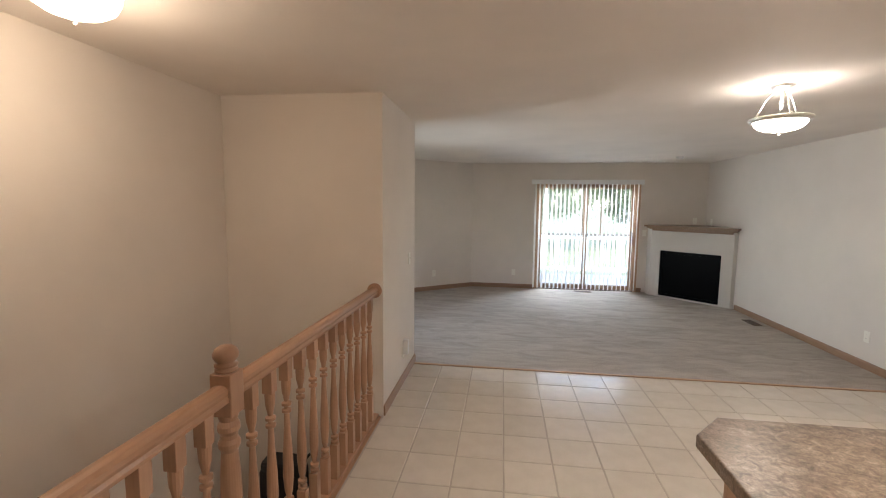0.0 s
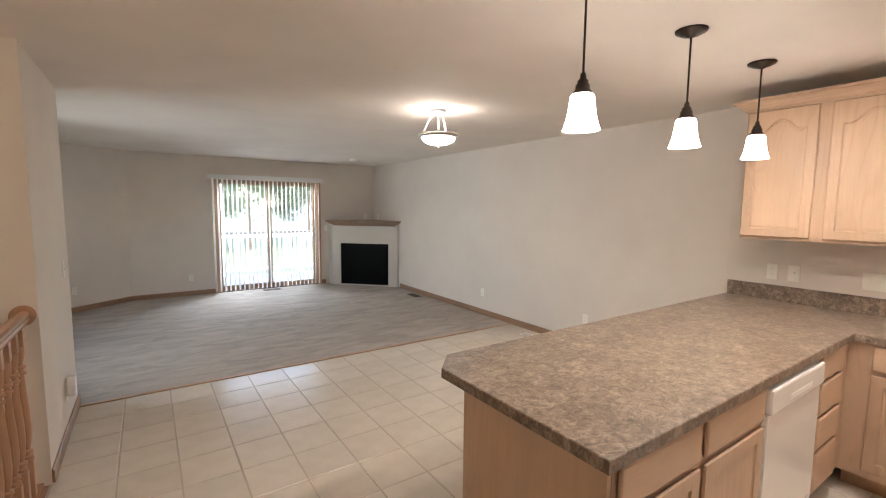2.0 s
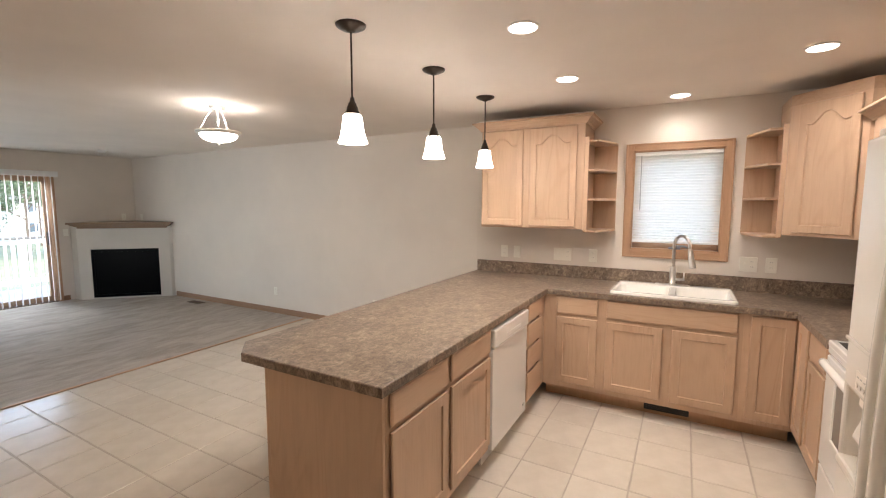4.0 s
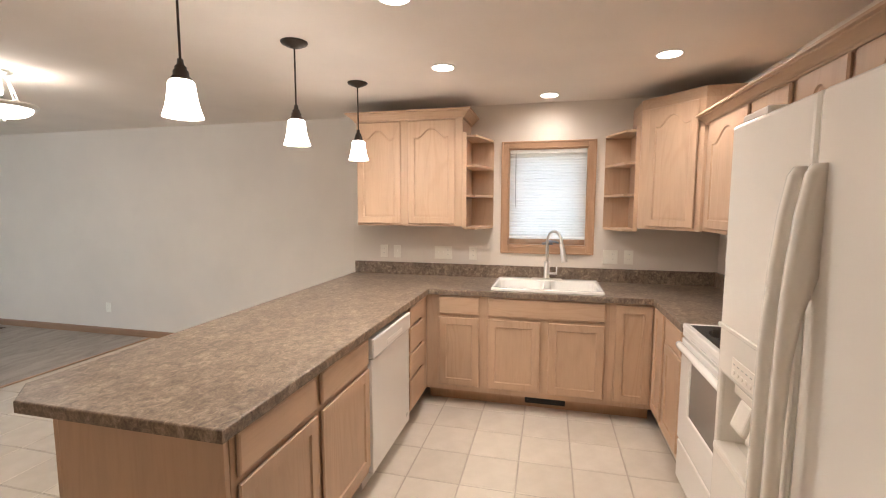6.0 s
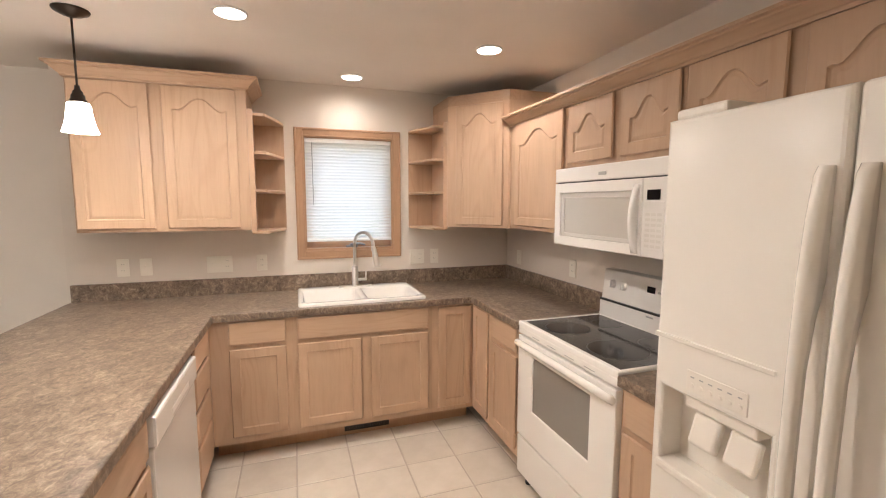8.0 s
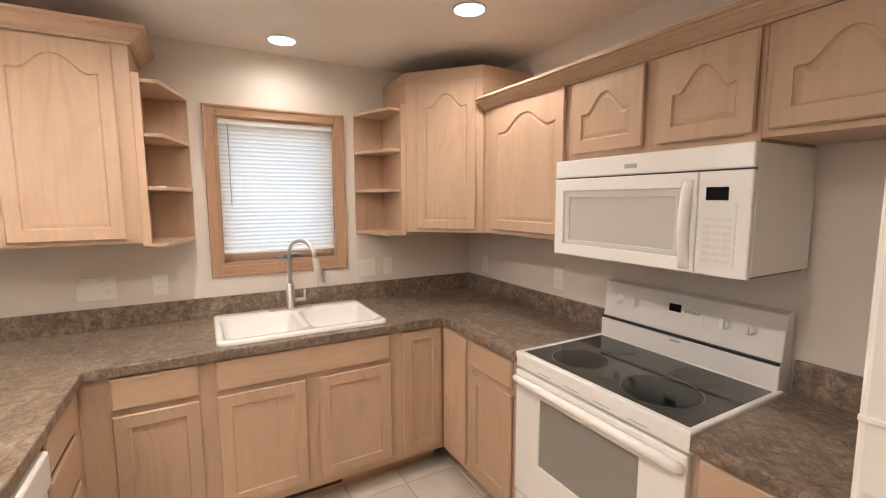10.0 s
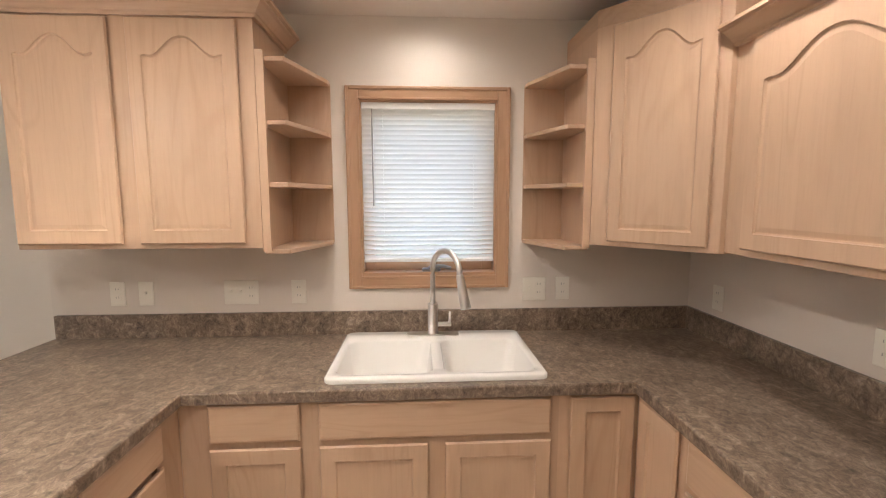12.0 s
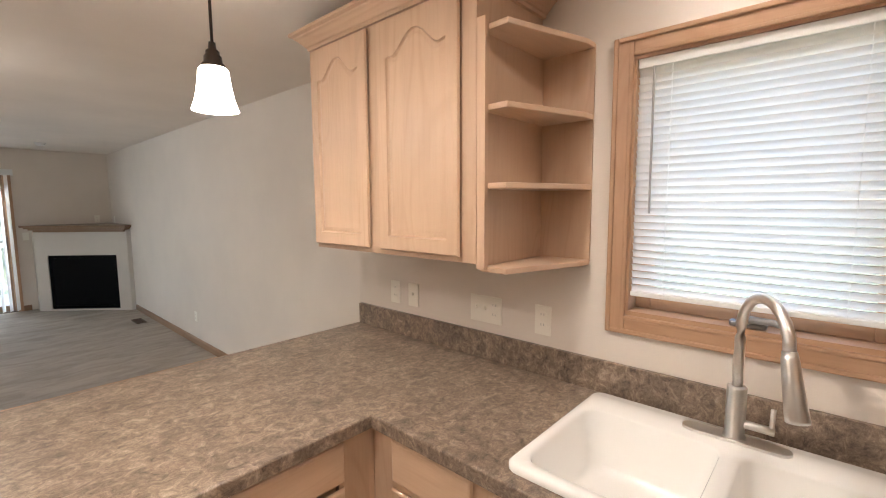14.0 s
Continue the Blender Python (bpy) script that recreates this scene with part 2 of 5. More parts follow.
def prism(poly, z0, z1, bevel=0.0):
    bm = bmesh.new()
    f = bm.faces.new([bm.verts.new((x, y, z0)) for x, y in poly])
    r = bmesh.ops.extrude_face_region(bm, geom=[f])
    bmesh.ops.translate(bm, vec=(0, 0, z1 - z0), verts=[v for v in r["geom"] if isinstance(v, bmesh.types.BMVert)])
    if bevel:
        bmesh.ops.bevel(bm, geom=bm.edges[:], offset=bevel, segments=2, profile=0.5, affect="EDGES")
    return bm


def slab(xs, ys, inside, z0, z1, bevel=0.0, chop=()):
    """A slab over the cells of a grid for which inside(x, y) holds; chop: triangles in place of cells, as corner points."""
    bm = bmesh.new()
    vs = {}

    def v(x, y):
        if (x, y) not in vs:
            vs[(x, y)] = bm.verts.new((x, y, z1))
        return vs[(x, y)]
    for xa, xb in zip(xs, xs[1:]):
        for ya, yb in zip(ys, ys[1:]):
            if inside((xa + xb) / 2, (ya + yb) / 2):
                bm.faces.new((v(xa, ya), v(xb, ya), v(xb, yb), v(xa, yb)))
    for tri in chop:
        bm.faces.new([v(*p) for p in tri])
    top = bm.faces[:]
    r = bmesh.ops.extrude_face_region(bm, geom=top)
    bmesh.ops.translate(bm, vec=(0, 0, z0 - z1), verts=[w for w in r["geom"] if isinstance(w, bmesh.types.BMVert)])
    bmesh.ops.recalc_face_normals(bm, faces=bm.faces[:])
    if bevel:
        sharp = [e for e in bm.edges if len(e.link_faces) == 2 and e.link_faces[0].normal.angle(e.link_faces[1].normal, 0) > 0.5
                 and max(w.co.z for w in e.verts) > z1 - 1e-4 and min(w.co.z for w in e.verts) > z1 - 1e-4]
        bmesh.ops.bevel(bm, geom=sharp, offset=bevel, segments=3, profile=0.5, affect="EDGES")
    return bm


def wall_mesh(p, q, thick, z0, z1, holes=()):
    """A wall from p to q; its room face is on the line and its thickness lies to the left of the way from p to q.
    holes: (from, to, bottom, top) along the line."""
    p, q = Vector(p), Vector(q)
    n = (q - p).length
    us = sorted({0.0, n, *[h[0] for h in holes], *[h[1] for h in holes]})
    zs = sorted({z0, z1, *[h[2] for h in holes], *[h[3] for h in holes]})
    bm = slab(us, zs, lambda u, z: not any(a < u < b and c < z < d for a, b, c, d in holes), 0, thick)
    a = math.atan2(q.y - p.y, q.x - p.x)
    m = Matrix.Translation((p.x, p.y, 0)) @ Matrix.Rotation(a, 4, "Z") @ Matrix(((1, 0, 0, 0), (0, 0, 1, 0), (0, 1, 0, 0), (0, 0, 0, 1)))
    bmesh.ops.transform(bm, matrix=m, verts=bm.verts[:])
    return bm


# ---- the setting ----
XK, XL, YF, YR = 3.42, 3.63, 8.60, -1.455      # sink wall, living wall, far wall, range wall
YJ, XP, YP0, YP1 = 1.64, -0.885, 3.205, 4.365    # wall jog; partition face and its two ends
XA, YA = -0.61, 7.15                          # ends of the angled living room wall
XW = -2.12                                    # stairwell outer wall
DOOR = (0.642, 2.420, 0.0, 2.03)
WIN = (-0.460, 0.190, 1.193, 2.021)


def wall(name, p, q, label, holes=(), z0=0.0, z1=CEIL, thick=0.14):
    return solid(name, wall_mesh(p, q, thick, z0, z1, holes), M_WALL, label, "wall", "structure")


wall("wall_kitchen_sink", (XK, YJ), (XK, YR - 0.14), "beige painted kitchen wall with the sink window",
     [(YJ - WIN[1], YJ - WIN[0], WIN[2], WIN[3])])
wall("wall_living_long", (XL, YF + 0.14), (XL, YJ), "long plain beige painted living room wall")
solid("wall_jog", box(XK + 0.14, XL, YJ - 0.14, YJ - 0.0005, 0, CEIL), M_WALL, "short beige return where the wall steps out", "wall", "structure")
wall("wall_far", (XA, YF), (XL, YF), "beige painted end wall with the sliding door", [(DOOR[0] - XA, DOOR[1] - XA, -0.001, DOOR[3])], z0=-0.001)
wall("wall_angled", (-2.45, YA), (XA, YF), "angled beige painted living room wall")
# The hole in this wall is added out of view to hold the fill lamp.
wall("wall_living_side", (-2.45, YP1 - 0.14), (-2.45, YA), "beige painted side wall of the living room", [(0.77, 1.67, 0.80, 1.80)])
wall("wall_range", (XK + 0.14, YR), (XW - 0.14, YR), "beige painted kitchen wall behind the range")
wall("wall_stair_side", (XW, YR), (XW, YP0 + 0.14), "tall beige painted stairwell wall", z0=-2.7)
solid("wall_stair_end", box(XW, XP, YP0, YP0 + 0.14, -2.7, CEIL), M_WALL, "beige painted end wall of the stairwell", "wall", "structure")
solid("wall_partition", box(XP - 0.14, XP, YP0 + 0.14, YP1, 0, CEIL), M_WALL, "short pale painted partition beside the stairs", "wall", "structure")
solid("wall_closet", box(-2.45, XP - 0.14, YP1 - 0.14, YP1, 0, CEIL), M_WALL, "beige painted living room wall behind the partition", "wall", "structure")
solid("ceiling", box(-2.7, 3.9, -1.7, 9.0, CEIL, CEIL + 0.12), M_CEIL, "smooth warm-white painted ceiling", "ceiling", "structure")
solid("floor_carpet", box(-2.45, XL, YP1 - 0.03, YF + 0.02, -0.12, 0.006), M_CARPET, "grey-beige cut-pile carpet with vacuum marks", "carpet", "structure")
floor = solid("floor_tiles", slab([XW, -0.97, XK + 0.01, XL], [YR, 0.0, YJ, YP0, YP1 - 0.03], lambda x, y: not (x < -0.97 and y > 0.0) and not (x > XK and y < YJ), -0.12, -0.003),
              M_GROUT, "cream ceramic floor tiles with tan grout", "floor", "structure")


# ---- cabinets ----
def front_loop(x0, x1, z0, z1, arch, n=10):
    """Points round an opening: bottom, right, top (arched by that much), left."""
    pts = [(x0 + (x1 - x0) * k / n, z0) for k in range(n)]
    pts += [(x1, z0 + (z1 - arch - z0) * k / n) for k in range(n)]
    for k in range(n * 2):
        u = 1 - k / (n * 2)
        d = min(1.0, abs(2 * u - 1) / 0.80)
        s = 0.5 + 0.5 * math.cos(math.pi * d ** 1.15)
        if d >= 1.0:
            s = 0.10 * (abs(2 * u - 1) - 0.80) / 0.20
        pts.append((x0 + (x1 - x0) * u, z1 - arch * (1 - s)))
    pts += [(x0, z1 - arch - (z1 - arch - z0) * k / n) for k in range(n)]
    return pts


def door_bm(w, h, arch=0.0, rail=0.055, thick=0.019):
    """A framed cabinet door with a raised field: front at y = -thick, back at y = 0, lower left corner at the origin."""
    bm = bmesh.new()
    levels = [(0.009, 0.0, 0.0), (0.0, -thick + 0.007, 0.0), (0.005, -thick, 0.0), (rail, -thick, arch), (rail + 0.002, -thick + 0.005, arch),
              (rail + 0.006, -thick + 0.008, arch), (rail + 0.009, -thick + 0.008, arch), (rail + 0.022, -thick + 0.0055 if arch else -thick + 0.008, arch)]
    loops = []
    for inset, y, a in levels:
        top = inset + (0.012 if a and inset >= rail else 0.0)
        loops.append([bm.verts.new((x, y, z)) for x, z in front_loop(inset, w - inset, inset, h - top, a)])
    for a, b in zip(loops, loops[1:]):
        k = len(a)
        for i in range(k):
            bm.faces.new((a[i], a[(i + 1) % k], b[(i + 1) % k], b[i]))
    bm.faces.new(loops[-1])
    bm.faces.new(loops[0][::-1])
    return bm


def drawer_bm(w, h, thick=0.019):
    bm = bmesh.new()
    loops = []
    for inset, y in ((0.009, 0), (0, -thick + 0.009), (0.004, -thick + 0.003), (0.010, -thick)):
        loops.append([bm.verts.new((x, y, z)) for x, z in ((inset, inset), (w - inset, inset), (w - inset, h - inset), (inset, h - inset))])
    for a, b in zip(loops, loops[1:]):
        for i in range(4):
            bm.faces.new((a[i], a[(i + 1) % 4], b[(i + 1) % 4], b[i]))
    bm.faces.new(loops[-1])
    bm.faces.new(loops[0][::-1])
    return bm


def shifted(bm, x, y, z):
    bmesh.ops.translate(bm, vec=(x, y, z), verts=bm.verts[:])
    return bm


def base_unit(m, w, depth, doors, drawers, label, z_top=0.868, toe=0.120, group="base cabinets", body_top=0.868):
    """A base cabinet with its face at local y = 0; doors and drawers as (x0, x1, z0, z1)."""
    t = thing("base_cabinet", m, label, "cabinet", group)
    bm = box(0, w, 0.019, depth, toe, body_top)
    part("body", bm, M_OAK, t)
    f = bmesh.new()
    s = 0.022
    fronts = doors + drawers
    s0, s1 = max(s, min(d[0] for d in fronts) + 0.013), max(s, w - max(d[1] for d in fronts) + 0.013)
    for a, b in ((0.0, s0), (w - s1, w)):
        box(a, b, 0, 0.019, toe, z_top, 0.0, f)
    box(s0, w - s1, 0, 0.019, z_top - 0.03, z_top, 0.0, f)
    box(s0, w - s1, 0, 0.019, toe, toe + 0.06, 0.0, f)
    mids = sorted({d[3] for d in doors})
    for z in mids[:1]:
        if drawers:
            box(s0, w - s1, 0, 0.0185, z - 0.012, z + 0.032, 0.0, f)
    xs = sorted(d[0] for d in doors)[1:]
    for x in xs:
        box(x - 0.065, x + 0.015, 0, 0.018, toe + 0.06, mids[0] - 0.012, 0.0, f)
    part("face_frame", f, M_OAK, t)
    part("toe_kick", box(0, w, 0.115, 0.13, 0, toe), M_TRIM, t, "brown-stained recessed toe kick")
    for x0, x1, z0, z1 in doors:
        part("door", shifted(door_bm(x1 - x0, z1 - z0), x0, 0, z0), M_OAK, t)
    for x0, x1, z0, z1 in drawers:
        part("drawer_front", shifted(drawer_bm(x1 - x0, z1 - z0), x0, 0, z0), M_OAKX, t)
    return t


def at_sink(y):
    return pose(2.792, y, 0, 0, 0, -90)


def at_range(x, y=-0.883):
    return pose(x, y, 0, 0, 0, 180)


FY = 0.750      # face of the peninsula's cabinets
DZ, RZ = (0.163, 0.698), (0.720, 0.860)
DEPTH_P = 0.57
base_unit(pose(0.648, FY, 0), 0.494, DEPTH_P, [(0.018, 0.477, *DZ)], [(0.018, 0.477, *RZ)], "light oak base cabinet with drawer and door at the end")
base_unit(pose(1.142, FY, 0), 0.518, DEPTH_P, [(0.018, 0.500, *DZ)], [(0.018, 0.500, *RZ)], "light oak base cabinet with one drawer and door beside the dishwasher")
base_unit(pose(2.288, FY, 0), 0.482, DEPTH_P, [], [(0.050, 0.382, z, z + h) for z, h in ((0.135, 0.215), (0.366, 0.165), (0.548, 0.165), (0.729, 0.131))], "light oak cabinet with a stack of four drawers")
end_panel = thing("peninsula_panel", pose(0.626, FY, 0), "plain light oak end panel of the peninsula", "panel")
part("end_board", box(0.0, 0.02, 0.0, 0.63, 0, 0.868, 0.002), M_OAK, end_panel)
part("back_board", box(0.02, 2.789, 0.611, 0.63, 0, 0.868), M_OAK, end_panel)
part("corner_post", box(0.0, 0.022, 0.63, 0.65, 0, 0.868, 0.002), M_OAK, end_panel)
filler = thing("corner_filler", pose(2.770, FY, 0), "light oak filler strip in the cabinet corner", "filler")
part("strip", box(0, 0.022, 0.0, 0.03, 0.120, 0.868), M_OAK, filler)
part("toe_strip", box(-0.004, 0.15, 0.1155, 0.128, 0, 0.120), M_TRIM, filler)
base_unit(at_sink(0.749), 0.446, 0.56, [(0.102, 0.414, *DZ)], [(0.102, 0.414, *RZ)], "narrow light oak base cabinet with a drawer over a door")
base_unit(at_sink(0.303), 0.889, 0.56, [(0.032, 0.415, *DZ), (0.474, 0.859, *DZ)], [(0.032, 0.859, *RZ)], "light oak sink cabinet with two doors under a long false drawer", body_top=0.74)
base_unit(at_sink(-0.586), 0.297, 0.56, [(0.038, 0.277, 0.155, 0.855)], [], "light oak corner cabinet with a narrow folding door")
base_unit(at_range(2.790), 0.285, 0.56, [(0.036, 0.262, 0.155, 0.855)], [], "light oak corner cabinet leaf with a narrow door")
base_unit(at_range(2.505), 0.392, 0.56, [(0.028, 0.360, *DZ)], [(0.028, 0.360, *RZ)], "light oak base cabinet with a drawer beside the range")
base_unit(at_range(1.342), 0.390, 0.56, [(0.022, 0.368, *DZ)], [(0.022, 0.368, *RZ)], "narrow light oak base cabinet between range and refrigerator")
grille = thing("toe_kick_vent", pose(2.792, -0.007, 0, 0, 0, -90), "black slotted heating vent in the toe kick", "vent")
part("plate", box(0, 0.30, 0.102, 0.1145, 0.030, 0.102, 0.003), M_DARK, grille)
for k in range(2):
    for j in range(8):
        part("slat", box(0.016 + 0.14 * k + 0.0155 * j, 0.022 + 0.14 * k + 0.0155 * j, 0.096, 0.1018, 0.040, 0.092), M_DARK, grille)

# ---- countertop ----
XE, YFRONT, YBACK = 0.592, 0.722, 1.638
XIN, YIN, XCUT, YCUT = 2.763, -0.856, 0.708, 1.510
RX0, RX1 = 2.107, 1.345                       # the range stands between these
BOWLS = [(-0.525, -0.172), (-0.138, 0.230)]
BX = (2.842, 3.236)
top = thing("countertop", pose(0, 0, 0), "mottled brown and grey laminate countertop in a U shape", "countertop")
holes = [(BX[0] - 0.01, BX[1] + 0.01, BOWLS[0][0] - 0.01, BOWLS[1][1] + 0.01)]
xs = sorted([XE, XCUT, BX[0] - 0.01, BX[1] + 0.01, RX0 + 0.002, XIN, XK])
ys = sorted([YR, YIN, BOWLS[0][0] - 0.01, BOWLS[1][1] + 0.01, YFRONT, YCUT, YBACK])


def on_top(x, y):
    if any(a < x < b and c < y < d for a, b, c, d in holes):
        return False
    if y > YCUT and x < XCUT:
        return False
    return y > YFRONT or x > XIN or (y < YIN and x > RX0)


part("surface", slab(xs, ys, on_top, 0.869, 0.91, 0.006, [((XE, YCUT), (XCUT, YCUT), (XCUT, YBACK))]), M_TOP, top)
part("backsplash", slab([RX0 + 0.002, XK - 0.021, XK], [YR, YR + 0.021, 1.622], lambda x, y: x > XK - 0.021 or y < YR + 0.021, 0.9095, 1.022, 0.004), M_TOP, top)
top2 = thing("countertop", pose(0, 0, 0), "short mottled brown laminate countertop beside the refrigerator", "countertop")
part("surface", slab([0.95, RX1 - 0.002], [YR, YIN], lambda x, y: True, 0.869, 0.91, 0.006), M_TOP, top2)
part("backsplash", slab([0.95, RX1 - 0.002], [YR, YR + 0.021], lambda x, y: True, 0.9095, 1.022, 0.004), M_TOP, top2)

# ---- sink and tap ----
sink = thing("kitchen_sink", pose(0, 0, 0), "white double-bowl drop-in porcelain sink", "sink")


def rounded(x0, x1, y0, y1, r, n=5):
    pts = []
    for cx, cy, a in ((x1 - r, y0 + r, -90), (x1 - r, y1 - r, 0), (x0 + r, y1 - r, 90), (x0 + r, y0 + r, 180)):
        pts += [(cx + r * math.cos(radians(a + 90 * k / n)), cy + r * math.sin(radians(a + 90 * k / n))) for k in range(n + 1)]
    return pts


def ring_faces(bm, loops):
    vs = [[bm.verts.new((x, y, z)) for x, y in pts] for pts, z in loops]
    for a, b in zip(vs, vs[1:]):
        for i in range(len(a)):
            bm.faces.new((a[i], a[(i + 1) % len(a)], b[(i + 1) % len(a)], b[i]))
    return vs


SX, SY = (2.808, 3.362), (-0.555, 0.260)
rim = bmesh.new()
outer = ring_faces(rim, [(rounded(SX[0], SX[1], SY[0], SY[1], 0.035), 0.911), (rounded(SX[0], SX[1], SY[0], SY[1], 0.035), 0.924),
                         (rounded(SX[0] + 0.008, SX[1] - 0.008, SY[0] + 0.008, SY[1] - 0.008, 0.03), 0.931)])
inner = []
for ya, yb in BOWLS:
    vs = ring_faces(rim, [(rounded(BX[0], BX[1], ya, yb, 0.05), 0.931), (rounded(BX[0] + 0.006, BX[1] - 0.006, ya + 0.006, yb - 0.006, 0.046), 0.922),
                          (rounded(BX[0] + 0.03, BX[1] - 0.03, ya + 0.025, yb - 0.025, 0.05), 0.775), (rounded(BX[0] + 0.055, BX[1] - 0.055, ya + 0.05, yb - 0.05, 0.04), 0.758)])
    rim.faces.new(vs[-1])
    inner.append(vs[0])
edges = []
for loop in (outer[-1], *inner):
    for i in range(len(loop)):
        edges.append(rim.edges.get((loop[i], loop[(i + 1) % len(loop)])))
bmesh.ops.triangle_fill(rim, edges=edges, use_beauty=True)
part("basin", rim, M_SINK, sink, smooth=True)
for ya, yb in BOWLS:
    part("drain", lathe([(0.0, 0.7585), (0.04, 0.7585), (0.042, 0.761), (0.03, 0.762), (0.0, 0.7605)], 20, ((BX[0] + BX[1]) / 2, (ya + yb) / 2)), M_NICKEL, sink, "steel drain ring", True)

tap = thing("kitchen_faucet", pose(3.300, -0.147, 0.931), "brushed nickel pull-down gooseneck kitchen faucet", "faucet")
part("deck_plate", prism(rounded(-0.028, 0.028, -0.125, 0.125, 0.0275), 0.0, 0.008, 0.002), M_NICKEL, tap)
part("column", lathe([(0.027, 0.008), (0.027, 0.014), (0.0235, 0.018), (0.0235, 0.145), (0.021, 0.15), (0.0, 0.151)], 24), M_NICKEL, tap, smooth=True)
arc = [(0, 0, 0.15 + 0.16 * k / 6) for k in range(7)]
arc += [(-0.082 * (1 - math.cos(math.pi * k / 14)), -0.055 * (1 - math.cos(math.pi * k / 14)), 0.31 + 0.095 * math.sin(math.pi * k / 14)) for k in range(1, 15)]
part("spout", tube(arc, 0.0125, 14), M_NICKEL, tap, smooth=True)
part("spray_head", tube([(-0.164, -0.11, 0.312), (-0.166, -0.112, 0.295), (-0.177, -0.121, 0.24), (-0.192, -0.133, 0.175), (-0.193, -0.134, 0.168)], lambda u: 0.014 + 0.012 * u if u < 0.95 else 0.022, 16), M_NICKEL, tap, smooth=True)
part("handle_stub", tube([(0, 0, 0.050), (0, -0.085, 0.050)], 0.011, 14), M_NICKEL, tap, smooth=True)
part("lever", tube([(0, -0.078, 0.040), (0, -0.079, 0.065), (0, -0.080, 0.108)], 0.006, 10), M_NICKEL, tap, smooth=True)


# ---- wall cabinets ----
def crown_bm(path, z, out=1.0, up=0.80):
    """A stepped crown moulding along a row of points; it grows outwards to the right of the way along."""
    prof = [(0.0, 0.0), (0.012, 0.0), (0.014, 0.014), (0.020, 0.018), (0.026, 0.028), (0.046, 0.052), (0.054, 0.058), (0.056, 0.066), (0.070, 0.070), (0.070, 0.086), (0.0, 0.086)]
    bm = bmesh.new()
    pts = [Vector(p) for p in path]
    rows = []
    for i, p in enumerate(pts):
        d0 = (pts[i] - pts[i - 1]).normalized() if i else (pts[1] - pts[0]).normalized()
        d1 = (pts[i + 1] - pts[i]).normalized() if i < len(pts) - 1 else d0
        n0, n1 = Vector((d0.y, -d0.x)), Vector((d1.y, -d1.x))
        n = (n0 + n1) / (1 + n0.dot(n1))
        rows.append([bm.verts.new((p.x + n.x * a * out, p.y + n.y * a * out, z + b * up)) for a, b in prof])
    for a, b in zip(rows, rows[1:]):
        for k in range(len(prof)):
            bm.faces.new((a[k], a[(k + 1) % len(prof)], b[(k + 1) % len(prof)], b[k]))
    bm.faces.new(rows[0])
    bm.faces.new(rows[-1][::-1])
    return bm


def wall_unit(m, w, depth, z0, z1, doors, label):
    """A wall cabinet with its face at local y = 0; doors as (x0, x1, z0, z1, arch)."""
    t = thing("wall_cabinet", m, label, "cabinet", "wall cabinets")
    part("body", box(0, w, 0.0, depth, z0, z1, 0.0015), M_OAK, t)
    for x0, x1, a, b, arch in doors:
        part("door", shifted(door_bm(x1 - x0, b - a, arch, 0.052), x0, -0.0005, a), M_OAK, t)
    return t


U0, U1 = 1.375, 2.225
left_unit = wall_unit(pose(3.030, 1.418, 0, 0, 0, -90), 0.899, 0.389, U0, U1, [(0.010, 0.390, 1.394, 2.214, 0.07), (0.452, 0.843, 1.394, 2.214, 0.07)], "light oak wall cabinet with two arched-panel doors and crown")
part("crown", crown_bm([(0.899, 0.389), (0.899, 0.0), (0.0, 0.0), (0.0, 0.389)][::-1], U1 - 0.003), M_OAKX, left_unit)

ca, cb = (3.066, -0.790), (2.718, -1.095)
diag = thing("wall_cabinet", pose(0, 0, 0), "tall diagonal light oak corner wall cabinet with crown", "cabinet", "wall cabinets")
part("body", prism([(XK, YR), (XK, ca[1]), ca, cb, (cb[0], YR)], U0, U1, 0.0015), M_OAK, diag)
length = math.hypot(ca[0] - cb[0], ca[1] - cb[1])
slant = math.degrees(math.atan2(cb[1] - ca[1], cb[0] - ca[0]))
dd = door_bm(0.355, 0.82, 0.07, 0.05)
bmesh.ops.transform(dd, matrix=pose(ca[0], ca[1], 0, 0, 0, slant) @ pose((length - 0.355) / 2 + 0.02, -0.0005, 1.394), verts=dd.verts[:])
part("door", dd, M_OAK, diag)
part("crown", crown_bm([(XK, ca[1]), ca, cb, (cb[0], YR)][::-1], U1 - 0.003), M_OAKX, diag)

R1, YU = 2.058, -1.112
wall_unit(pose(2.717, YU, 0, 0, 0, 180), 0.636, 0.343, U0 + 0.005, R1, [(0.088, 0.617, 1.402, 2.045, 0.075)], "light oak wall cabinet with one arched-panel door")
wall_unit(pose(2.080, YU, 0, 0, 0, 180), 0.735, 0.343, 1.728, R1, [(0.024, 0.362, 1.750, 2.042, 0.075), (0.417, 0.722, 1.750, 2.042, 0.075)], "short light oak wall cabinet above the microwave")
wall_unit(pose(1.344, YU, 0, 0, 0, 180), 1.245, 0.343, 1.735, R1, [(0.020, 0.356, 1.755, 2.042, 0.07), (0.406, 0.742, 1.755, 2.042, 0.07), (0.792, 1.128, 1.755, 2.042, 0.07)], "short light oak wall cabinet above the refrigerator")
long_crown = thing("crown_moulding", pose(0, 0, 0), "stepped light oak crown moulding along the wall cabinets", "moulding")
part("moulding", crown_bm([(0.10, YU), (2.716, YU)][::-1], R1 - 0.014, 1.1, 0.70), M_OAKX, long_crown)


